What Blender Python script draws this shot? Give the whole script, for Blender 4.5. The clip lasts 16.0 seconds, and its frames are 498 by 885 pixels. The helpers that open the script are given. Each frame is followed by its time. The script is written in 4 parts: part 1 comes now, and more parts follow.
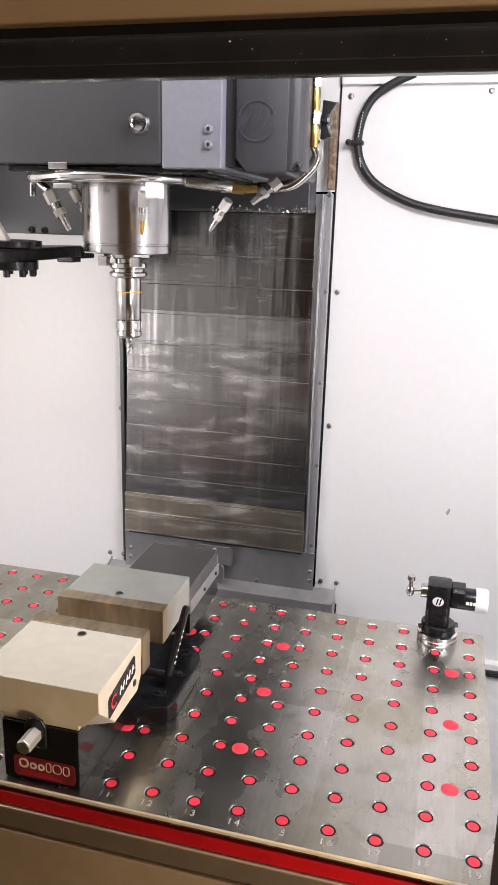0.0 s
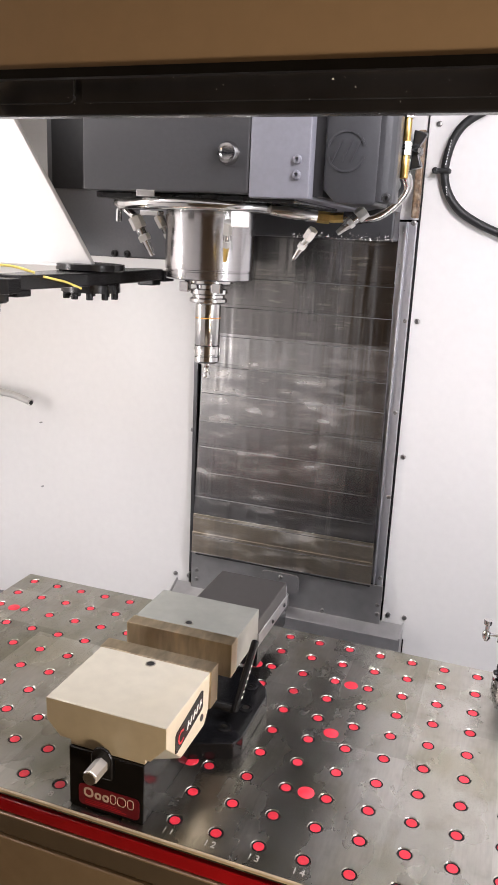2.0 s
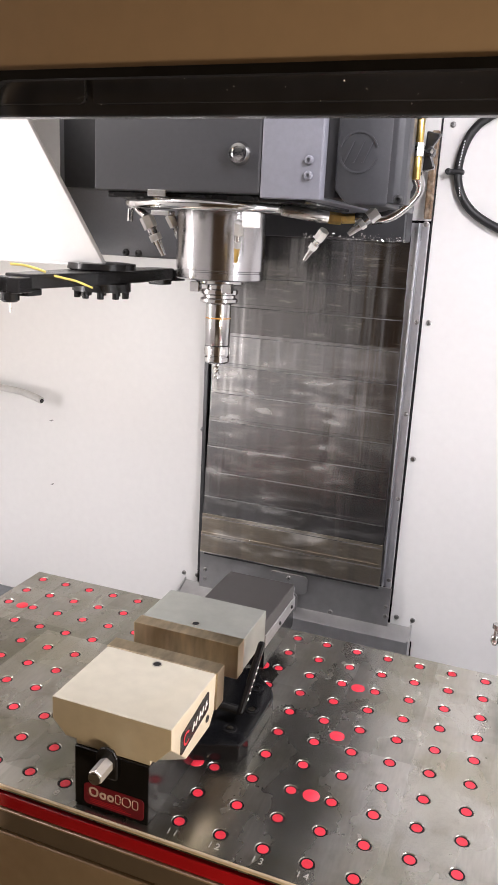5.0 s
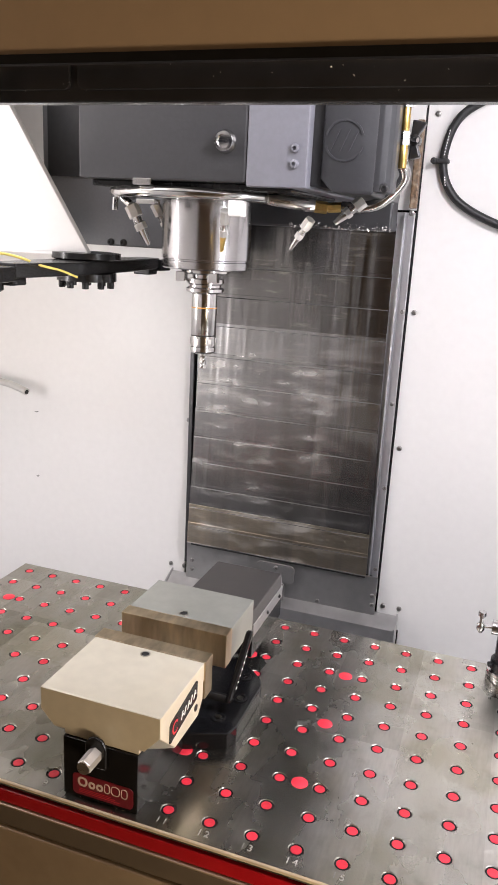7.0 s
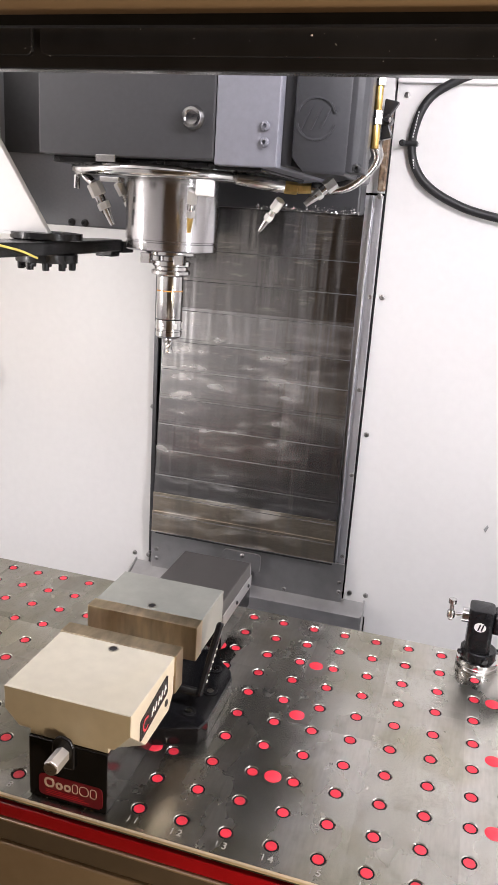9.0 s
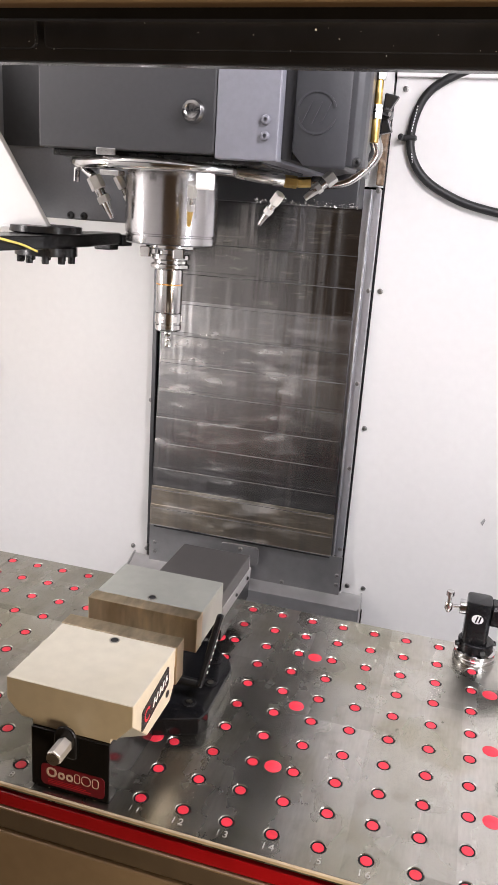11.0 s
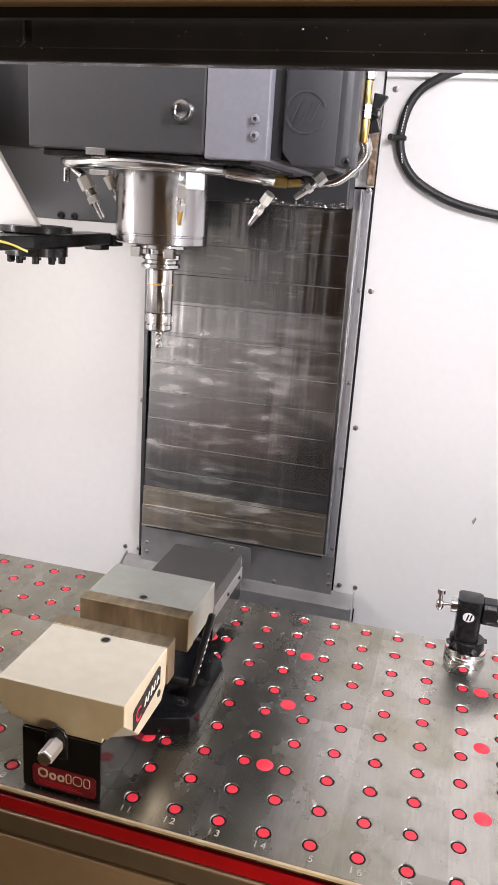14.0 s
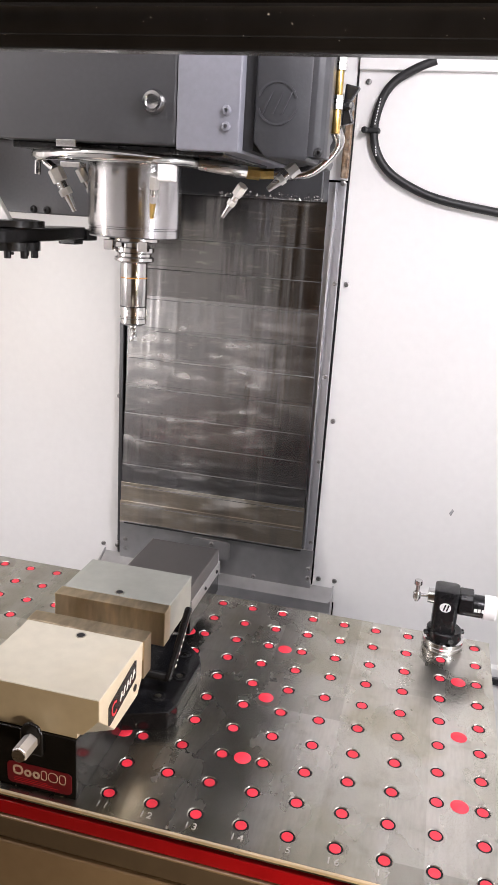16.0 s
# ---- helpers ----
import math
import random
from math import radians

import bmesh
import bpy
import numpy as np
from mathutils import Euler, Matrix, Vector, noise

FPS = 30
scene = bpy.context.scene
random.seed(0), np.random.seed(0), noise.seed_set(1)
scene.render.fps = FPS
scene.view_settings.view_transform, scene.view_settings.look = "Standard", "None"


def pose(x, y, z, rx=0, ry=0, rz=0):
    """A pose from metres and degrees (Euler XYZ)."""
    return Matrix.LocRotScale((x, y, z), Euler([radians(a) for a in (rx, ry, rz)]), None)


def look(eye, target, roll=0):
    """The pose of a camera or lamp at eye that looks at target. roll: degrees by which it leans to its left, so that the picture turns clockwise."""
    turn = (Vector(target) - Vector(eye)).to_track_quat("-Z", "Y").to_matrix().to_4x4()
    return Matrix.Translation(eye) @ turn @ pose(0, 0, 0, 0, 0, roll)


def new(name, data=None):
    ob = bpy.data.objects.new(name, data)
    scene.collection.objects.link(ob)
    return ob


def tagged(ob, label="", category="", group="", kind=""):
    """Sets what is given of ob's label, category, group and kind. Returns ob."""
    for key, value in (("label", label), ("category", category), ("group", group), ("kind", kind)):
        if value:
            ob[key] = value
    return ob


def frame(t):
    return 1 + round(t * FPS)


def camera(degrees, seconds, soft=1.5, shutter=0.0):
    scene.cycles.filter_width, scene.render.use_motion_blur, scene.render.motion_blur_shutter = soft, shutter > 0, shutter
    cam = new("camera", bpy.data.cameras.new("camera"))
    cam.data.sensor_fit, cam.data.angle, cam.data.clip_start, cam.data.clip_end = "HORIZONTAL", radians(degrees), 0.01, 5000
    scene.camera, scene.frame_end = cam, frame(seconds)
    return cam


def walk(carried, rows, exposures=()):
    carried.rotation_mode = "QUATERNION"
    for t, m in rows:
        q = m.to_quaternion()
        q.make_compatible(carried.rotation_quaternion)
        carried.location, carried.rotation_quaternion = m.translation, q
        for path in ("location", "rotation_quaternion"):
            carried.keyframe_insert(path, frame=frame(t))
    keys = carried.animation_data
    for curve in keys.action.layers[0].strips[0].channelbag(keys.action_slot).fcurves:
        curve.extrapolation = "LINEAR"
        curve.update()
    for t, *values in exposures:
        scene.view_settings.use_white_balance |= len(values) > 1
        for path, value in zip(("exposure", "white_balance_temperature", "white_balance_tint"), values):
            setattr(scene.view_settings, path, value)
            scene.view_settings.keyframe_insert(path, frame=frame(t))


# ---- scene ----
cam = camera(36.0, 16.0)

PATH = [
    (0, (0.329, -0.687, 0.628), (-0.147, 1.177, 0.081), 1.6),
    (0.5, (0.322, -0.679, 0.625), (-0.059, 1.204, 0.07), 2.9),
    (1, (0.324, -0.671, 0.627), (-0.047, 1.213, 0.069), 3.4),
    (1.5, (0.308, -0.669, 0.635), (-0.137, 1.201, 0.083), 3.6),
    (2, (0.303, -0.673, 0.644), (-0.332, 1.153, 0.132), 2.6),
    (2.5, (0.303, -0.67, 0.646), (-0.373, 1.145, 0.148), 2.7),
    (3, (0.303, -0.671, 0.647), (-0.372, 1.144, 0.149), 2.9),
    (5.5, (0.305, -0.669, 0.647), (-0.352, 1.146, 0.125), 2.9),
    (6, (0.304, -0.671, 0.647), (-0.346, 1.146, 0.121), 2.9),
    (6.5, (0.302, -0.673, 0.646), (-0.335, 1.147, 0.116), 3.0),
    (7, (0.303, -0.67, 0.644), (-0.32, 1.153, 0.108), 3.0),
    (7.5, (0.297, -0.666, 0.643), (-0.301, 1.164, 0.101), 3.1),
    (8, (0.29, -0.659, 0.643), (-0.282, 1.176, 0.09), 3.3),
    (8.5, (0.282, -0.652, 0.639), (-0.261, 1.19, 0.08), 3.4),
    (9, (0.281, -0.649, 0.638), (-0.236, 1.198, 0.072), 3.7),
    (11.5, (0.275, -0.657, 0.637), (-0.227, 1.19, 0.057), 3.9),
    (12, (0.274, -0.657, 0.636), (-0.227, 1.191, 0.059), 4.0),
    (12.5, (0.28, -0.659, 0.639), (-0.219, 1.189, 0.06), 4.0),
    (13, (0.279, -0.66, 0.637), (-0.219, 1.189, 0.061), 3.9),
    (13.5, (0.28, -0.658, 0.637), (-0.217, 1.192, 0.061), 3.8),
    (14, (0.28, -0.657, 0.636), (-0.206, 1.195, 0.06), 3.8),
    (14.5, (0.287, -0.655, 0.634), (-0.19, 1.199, 0.056), 3.6),
    (15, (0.289, -0.651, 0.63), (-0.173, 1.207, 0.053), 3.6),
    (15.5, (0.293, -0.651, 0.629), (-0.155, 1.21, 0.051), 3.6),
    (16, (0.289, -0.653, 0.629), (-0.151, 1.21, 0.05), 3.6),
]
walk(cam, [(t, look(eye, target, roll)) for t, eye, target, roll in PATH])

# ---- world, lamps ----
world = bpy.data.worlds.new("world")
scene.world = world
world.use_nodes = True
world.node_tree.nodes["Background"].inputs[0].default_value = (1.0, 0.72, 0.48, 1)
world.node_tree.nodes["Background"].inputs[1].default_value = 0.21


def area_lamp(name, eye, target, sx, sy, watts, colour):
    d = bpy.data.lights.new(name, "AREA")
    d.shape, d.size, d.size_y, d.energy, d.color = "RECTANGLE", sx, sy, watts, colour
    ob = new(name, d)
    ob.matrix_world = look(eye, target)
    return ob


area_lamp("work_light_right", (0.60, 0.02, 1.10), (-0.30, 0.20, 0.00), 0.14, 0.45, 13.8, (0.985, 0.94, 1.0))
area_lamp("work_light_left", (-0.76, 0.02, 1.15), (-0.36, 0.38, -0.40), 0.14, 0.45, 6.6, (1.0, 0.94, 0.95))
# Unseen fill lamps added beside the door to even out the back wall.
area_lamp("wall_fill_right", (0.80, 0.02, 0.42), (0.10, 0.90, 0.18), 0.06, 0.60, 2.4, (0.93, 0.94, 1.0))
area_lamp("wall_fill_left", (-0.94, 0.02, 0.40), (-0.62, 0.90, 0.20), 0.06, 0.50, 4.1, (1.0, 0.945, 0.945))
# Added fill close to the door, standing in for warm light from outside.
area_lamp("warm_door_fill", (0.86, -0.42, 0.00), (0.46, -0.06, 0.16), 0.25, 0.25, 11, (1.0, 0.74, 0.48))


# ---- materials ----
def mat(name, base, rough=0.5, metal=0.0, vary=0.12, scale=30.0, bump=0.0, stretch=(1, 1, 1), stain=0.0, stain_scale=4.0,
        stain_colour=None, rough_vary=0.1, per_object=0.0, coat=0.0):
    m = bpy.data.materials.new(name)
    m.use_nodes = True
    nt = m.node_tree
    n, l = nt.nodes, nt.links
    bs = n["Principled BSDF"]
    bs.inputs["Metallic"].default_value = metal
    bs.inputs["Coat Weight"].default_value = coat
    co = n.new("ShaderNodeTexCoord")
    mp = n.new("ShaderNodeMapping")
    mp.inputs["Scale"].default_value = stretch
    l.new(co.outputs["Object"], mp.inputs["Vector"])
    fine = n.new("ShaderNodeTexNoise")
    fine.inputs["Scale"].default_value, fine.inputs["Detail"].default_value = scale, 6
    l.new(mp.outputs[0], fine.inputs["Vector"])
    big = n.new("ShaderNodeTexNoise")
    big.inputs["Scale"].default_value, big.inputs["Detail"].default_value = stain_scale, 2
    l.new(mp.outputs[0], big.inputs["Vector"])
    r1 = n.new("ShaderNodeMapRange")
    r1.inputs["From Min"].default_value, r1.inputs["From Max"].default_value = 0.3, 0.7
    r1.inputs["To Min"].default_value, r1.inputs["To Max"].default_value = 1 - vary, 1 + vary
    l.new(fine.outputs[0], r1.inputs[0])
    mix = n.new("ShaderNodeMix")
    mix.data_type = "RGBA"
    mix.blend_type = "MULTIPLY"
    mix.inputs[0].default_value = 1.0
    mix.inputs[6].default_value = (*base, 1)
    l.new(r1.outputs[0], mix.inputs[7])
    out = mix.outputs[2]
    if stain > 0:
        r2 = n.new("ShaderNodeMapRange")
        r2.interpolation_type = "SMOOTHERSTEP"
        r2.inputs["From Min"].default_value, r2.inputs["From Max"].default_value = 0.42, 0.74
        r2.inputs["To Max"].default_value = stain
        l.new(big.outputs[0], r2.inputs[0])
        mx = n.new("ShaderNodeMix")
        mx.data_type = "RGBA"
        l.new(r2.outputs[0], mx.inputs[0])
        l.new(out, mx.inputs[6])
        mx.inputs[7].default_value = (*(stain_colour or [c * 0.5 for c in base]), 1)
        out = mx.outputs[2]
    if per_object > 0:
        info = n.new("ShaderNodeObjectInfo")
        r4 = n.new("ShaderNodeMapRange")
        r4.inputs["To Min"].default_value, r4.inputs["To Max"].default_value = 1 - per_object, 1 + per_object
        l.new(info.outputs["Random"], r4.inputs[0])
        m2 = n.new("ShaderNodeMix")
        m2.data_type = "RGBA"
        m2.blend_type = "MULTIPLY"
        m2.inputs[0].default_value = 1.0
        l.new(out, m2.inputs[6])
        l.new(r4.outputs[0], m2.inputs[7])
        out = m2.outputs[2]
    l.new(out, bs.inputs["Base Color"])
    bs.inputs["Roughness"].default_value = rough
    if rough_vary > 0.07 and metal > 0.5:
        soft = n.new("ShaderNodeMath")
        soft.operation = "MULTIPLY_ADD"
        soft.inputs[1].default_value, soft.inputs[2].default_value = rough_vary, rough - 0.5 * rough_vary
        l.new(fine.outputs[0], soft.inputs[0])
        l.new(soft.outputs[0], bs.inputs["Roughness"])
    if bump > 0:
        b = n.new("ShaderNodeBump")
        b.inputs["Strength"].default_value, b.inputs["Distance"].default_value = bump, 0.002
        l.new(fine.outputs[0], b.inputs["Height"])
        l.new(b.outputs[0], bs.inputs["Normal"])
    return m


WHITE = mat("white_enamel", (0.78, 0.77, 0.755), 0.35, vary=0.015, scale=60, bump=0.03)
# The same white enamel, darkened to offset strong lamp light on the housing.
COVER_DIMMED = mat("dimmed_cover_enamel", (0.56, 0.555, 0.55), 0.42, vary=0.015, scale=60, bump=0.03)
STEEL_PLATE = mat("ground_steel", (0.61, 0.592, 0.555), 0.30, 1.0, vary=0.06, scale=60, stretch=(4, 0.7, 1), stain=0.50, stain_scale=3.2, stain_colour=(0.43, 0.42, 0.33), rough_vary=0.05)
SLAT_STEEL = mat("scuffed_steel", (0.31, 0.306, 0.312), 0.25, 1.0, vary=0.05, scale=60, stretch=(1, 1, 6), stain=0.0, rough_vary=0.06, per_object=0.10)


def smudges_and_glints(m, blotches=True):
    """Dried coolant: pale wiped blotches along the slats and faint runs down them; the runs also paint in upright
    reflections.
    """
    n, l = m.node_tree.nodes, m.node_tree.links
    bs = n["Principled BSDF"]
    co = n.new("ShaderNodeTexCoord")
    for stretch, scale, lo, hi, pale, amount in (((3.4, 1, 13), 3.0, 0.45, 0.74, (0.74, 0.72, 0.69), 0.65), ((26, 1, 1.3), 2.2, 0.50, 0.75, (0.62, 0.60, 0.58), 0.50),
                                                 ((9, 1, 0.7), 2.0, 0.45, 0.75, (0.22, 0.21, 0.20), 0.45), ((1, 1, 7), 22, 0.58, 0.72, (0.58, 0.55, 0.51), 0.35), ((1, 1, 1), 140, 0.70, 0.76, (0.75, 0.74, 0.72), 0.6)):
        if scale == 3.0 and not blotches:
            continue
        mp = n.new("ShaderNodeMapping")
        mp.inputs["Scale"].default_value = stretch
        l.new(co.outputs["Object"], mp.inputs["Vector"])
        tx = n.new("ShaderNodeTexNoise")
        tx.inputs["Scale"].default_value, tx.inputs["Detail"].default_value = scale, 5
        l.new(mp.outputs[0], tx.inputs["Vector"])
        rg = n.new("ShaderNodeMapRange")
        rg.interpolation_type = "SMOOTHERSTEP"
        rg.inputs["From Min"].default_value, rg.inputs["From Max"].default_value, rg.inputs["To Max"].default_value = lo, hi, amount
        l.new(tx.outputs[0], rg.inputs[0])
        if scale in (3.0, 2.2):
            # the wiped blotches lie mostly on one half of the slats, the runs with their painted glints on the other
            sp = n.new("ShaderNodeSeparateXYZ")
            l.new(co.outputs["Object"], sp.inputs[0])
            side = n.new("ShaderNodeMapRange")
            side.interpolation_type = "SMOOTHERSTEP"
            ends = (0.06, -0.14) if scale == 3.0 else (-0.22, 0.02)
            side.inputs["From Min"].default_value, side.inputs["From Max"].default_value = ends
            side.inputs["To Min"].default_value, side.inputs["To Max"].default_value = 0.15, amount
            l.new(sp.outputs[0], side.inputs[0])
            l.new(side.outputs[0], rg.inputs["To Max"])
        mx = n.new("ShaderNodeMix")
        mx.data_type = "RGBA"
        l.new(rg.outputs[0], mx.inputs[0])
        l.new(bs.inputs["Base Color"].links[0].from_socket, mx.inputs[6])
        mx.inputs[7].default_value = (*pale, 1)
        l.new(mx.outputs[2], bs.inputs["Base Color"])
        if scale == 3.0:
            tint = n.new("ShaderNodeMath")
            tint.operation = "MULTIPLY_ADD"
            l.new(rg.outputs[0], tint.inputs[0])
            tint.inputs[1].default_value = -0.55
            tint.inputs[2].default_value = 1.0
            l.new(tint.outputs[0], bs.inputs["Metallic"])


def buckles(m):
    """Shallow upright waves in the thin sheet that draw reflections out into streaks."""
    n, l = m.node_tree.nodes, m.node_tree.links
    co = n.new("ShaderNodeTexCoord")
    mp = n.new("ShaderNodeMapping")
    mp.inputs["Scale"].default_value = (20, 1, 1.6)
    l.new(co.outputs["Object"], mp.inputs["Vector"])
    tx = n.new("ShaderNodeTexNoise")
    tx.inputs["Scale"].default_value, tx.inputs["Detail"].default_value = 1.5, 2
    l.new(mp.outputs[0], tx.inputs["Vector"])
    b = n.new("ShaderNodeBump")
    b.inputs["Strength"].default_value, b.inputs["Distance"].default_value = 0.5, 0.004
    l.new(tx.outputs[0], b.inputs["Height"])
    l.new(b.outputs[0], n["Principled BSDF"].inputs["Normal"])


smudges_and_glints(SLAT_STEEL)
buckles(SLAT_STEEL)
# Lowest slats: tan coolant stain, paled further for light reflected off the plate.
SLAT_STAINED_LIT = mat("stained_lit_steel", (0.60, 0.525, 0.42), 0.30, 0.80, vary=0.08, scale=60, stretch=(1, 1, 6))
smudges_and_glints(SLAT_STAINED_LIT)
# Darker copy of the slat steel: shade under the head, put into colour.
SLAT_SHADED = mat("shaded_slat_steel", (0.20, 0.195, 0.195), 0.20, 1.0, vary=0.05, scale=60, stretch=(1, 1, 6), per_object=0.10)
smudges_and_glints(SLAT_SHADED, False)
buckles(SLAT_SHADED)


def clamp_marks(m):
    """Faint rectangles and long wipes where fixtures have stood on the ground plate."""
    n, l = m.node_tree.nodes, m.node_tree.links
    bs = n["Principled BSDF"]
    co = n.new("ShaderNodeTexCoord")
    for turn, wide, high, dark in ((0.0, 0.155, 0.30, 0.64), (90.0, 0.21, 0.115, 0.76)):
        mp = n.new("ShaderNodeMapping")
        mp.inputs["Rotation"].default_value = (0, 0, radians(turn))
        l.new(co.outputs["Object"], mp.inputs["Vector"])
        br = n.new("ShaderNodeTexBrick")
        br.inputs["Scale"].default_value, br.inputs["Mortar Size"].default_value = 1.0, 0.0
        br.inputs["Brick Width"].default_value, br.inputs["Row Height"].default_value = wide, high
        br.inputs["Color1"].default_value, br.inputs["Color2"].default_value = (1, 1, 1, 1), (dark, dark, dark * 0.97, 1)
        l.new(mp.outputs[0], br.inputs["Vector"])
        mx = n.new("ShaderNodeMix")
        mx.data_type, mx.blend_type = "RGBA", "MULTIPLY"
        mx.inputs[0].default_value = 1.0
        l.new(bs.inputs["Base Color"].links[0].from_socket, mx.inputs[6])
        l.new(br.outputs[0], mx.inputs[7])
        l.new(mx.outputs[2], bs.inputs["Base Color"])
    for scale, lo, hi, dark in ((7, 0.44, 0.66, (0.82, 0.805, 0.73)), (30, 0.45, 0.85, (0.78, 0.78, 0.75))):
        tx = n.new("ShaderNodeTexNoise")
        tx.inputs["Scale"].default_value, tx.inputs["Detail"].default_value = scale, 5
        l.new(co.outputs["Object"], tx.inputs["Vector"])
        rg = n.new("ShaderNodeMapRange")
        rg.interpolation_type = "SMOOTHERSTEP"
        rg.inputs["From Min"].default_value, rg.inputs["From Max"].default_value = lo, hi
        l.new(tx.outputs[0], rg.inputs[0])
        mx = n.new("ShaderNodeMix")
        mx.data_type, mx.blend_type = "RGBA", "MULTIPLY"
        l.new(rg.outputs[0], mx.inputs[0])
        l.new(bs.inputs["Base Color"].links[0].from_socket, mx.inputs[6])
        mx.inputs[7].default_value = (*dark, 1)
        l.new(mx.outputs[2], bs.inputs["Base Color"])


def worn_gloss(m, dull, bright):
    """Wiped and dull areas: the gloss of the ground plate wanders over a few centimetres."""
    n, l = m.node_tree.nodes, m.node_tree.links
    co = n.new("ShaderNodeTexCoord")
    mp = n.new("ShaderNodeMapping")
    mp.inputs["Scale"].default_value = (1.6, 1, 1)
    mp.inputs["Rotation"].default_value = (0, 0, radians(35))
    l.new(co.outputs["Object"], mp.inputs["Vector"])
    tx = n.new("ShaderNodeTexNoise")
    tx.inputs["Scale"].default_value, tx.inputs["Detail"].default_value = 9, 6
    l.new(mp.outputs[0], tx.inputs["Vector"])
    rg = n.new("ShaderNodeMapRange")
    rg.inputs["From Min"].default_value, rg.inputs["From Max"].default_value = 0.35, 0.65
    rg.inputs["To Min"].default_value, rg.inputs["To Max"].default_value = bright, dull
    l.new(tx.outputs[0], rg.inputs[0])
    l.new(rg.outputs[0], n["Principled BSDF"].inputs["Roughness"])


clamp_marks(STEEL_PLATE)
worn_gloss(STEEL_PLATE, 0.31, 0.23)
LIP_STEEL = mat("worn_lip_steel", (0.19, 0.188, 0.19), 0.40, 0.8, vary=0.8, scale=9)
SHEET = mat("sheet_steel", (0.50, 0.495, 0.495), 0.38, 0.92, vary=0.08, scale=40, stain=0.4, stain_scale=8, rough_vary=0.1)
CHROME = mat("polished_steel", (0.62, 0.61, 0.605), 0.15, 1.0, vary=0.05, scale=60, rough_vary=0.05)
BRUSHED = mat("brushed_steel", (0.62, 0.60, 0.58), 0.28, 1.0, vary=0.10, scale=30, stretch=(1, 1, 9), rough_vary=0.08)
RAIL_STEEL = mat("pale_rail_steel", (0.66, 0.66, 0.69), 0.36, 0.85, vary=0.05, scale=40, stretch=(1, 1, 0.2), rough_vary=0.06)
DARK_RAIL = mat("dark_rail_steel", (0.10, 0.10, 0.105), 0.35, 0.8, vary=0.1, scale=40, stretch=(1, 1, 0.2))
SCREW_STEEL = mat("zinc_screw", (0.36, 0.35, 0.34), 0.32, 1.0, vary=0.1, scale=200)
BRASS = mat("brass", (0.72, 0.50, 0.17), 0.30, 1.0, vary=0.25, scale=80, stain=0.3, stain_scale=40, stain_colour=(0.30, 0.20, 0.08))
GREY = mat("charcoal_paint", (0.036, 0.037, 0.040), 0.42, vary=0.06, scale=140, bump=0.10, stain=0.3, stain_scale=6, stain_colour=(0.028, 0.028, 0.030))
GREY_LIGHT = mat("grey_paint", (0.175, 0.178, 0.205), 0.40, vary=0.05, scale=140, bump=0.06, stain=0.2, stain_scale=8, stain_colour=(0.17, 0.17, 0.19))
PLASTIC = mat("grey_plastic", (0.040, 0.041, 0.045), 0.40, vary=0.05, scale=200, bump=0.08)
PLASTIC_PALE = mat("pale_plastic", (0.12, 0.122, 0.13), 0.35, vary=0.05, scale=200, bump=0.06)
BLACK = mat("black_paint", (0.010, 0.010, 0.011), 0.24, vary=0.2, scale=50, stain=0.3, stain_scale=9, stain_colour=(0.018, 0.018, 0.018), rough_vary=0.06)
BLACK.node_tree.nodes["Principled BSDF"].inputs["Specular IOR Level"].default_value = 0.35
GLOSS_BLACK = mat("gloss_black", (0.024, 0.026, 0.033), 0.24, vary=0.25, scale=18, stain=0.5, stain_scale=12, stain_colour=(0.030, 0.032, 0.040), rough_vary=0.08)
RUBBER = mat("black_rubber", (0.013, 0.013, 0.014), 0.50, vary=0.15, scale=90, bump=0.1)
RED = mat("red_plug", (0.72, 0.030, 0.055), 0.42, vary=0.12, scale=120, per_object=0.18)
RED_BAR = mat("red_anodised", (0.33, 0.005, 0.010), 0.25, vary=0.10, scale=30, rough_vary=0.08)
LABEL_RED = mat("label_red", (0.15, 0.010, 0.02), 0.35, vary=0.2, scale=70)
DARK_NICKEL = mat("dark_nickel", (0.40, 0.41, 0.37), 0.36, 0.5, vary=0.05, scale=60, stain=0.2, stain_scale=8, rough_vary=0.06)
CREAM = mat("satin_nickel", (0.66, 0.62, 0.51), 0.36, 0.30, vary=0.04, scale=60, stain=0.5, stain_scale=4, stain_colour=(0.66, 0.56, 0.35), rough_vary=0.05)
JAW_STEEL = mat("ground_jaw_steel", (0.50, 0.475, 0.43), 0.30, 1.0, vary=0.08, scale=30, stretch=(1, 1, 6), stain=0.35, stain_scale=12, stain_colour=(0.38, 0.31, 0.21), rough_vary=0.08)
JAW_PLATE = mat("bronzed_jaw_steel", (0.60, 0.50, 0.35), 0.33, 1.0, vary=0.28, scale=30, stretch=(2.5, 1, 0.6), stain=0.6, stain_scale=9, stain_colour=(0.42, 0.33, 0.20), rough_vary=0.07)
MATTE_BLACK = mat("matte_black", (0.009, 0.009, 0.010), 0.50, vary=0.2, scale=60, rough_vary=0.05)
MATTE_BLACK.node_tree.nodes["Principled BSDF"].inputs["Specular IOR Level"].default_value = 0.2
ANODISED = mat("black_anodised", (0.007, 0.007, 0.008), 0.16, vary=0.2, scale=60, rough_vary=0.05)
ANODISED.node_tree.nodes["Principled BSDF"].inputs["Specular IOR Level"].default_value = 0.3
HEX_STEEL = mat("bright_hex_steel", (0.64, 0.63, 0.61), 0.36, 0.65, vary=0.06, scale=60)
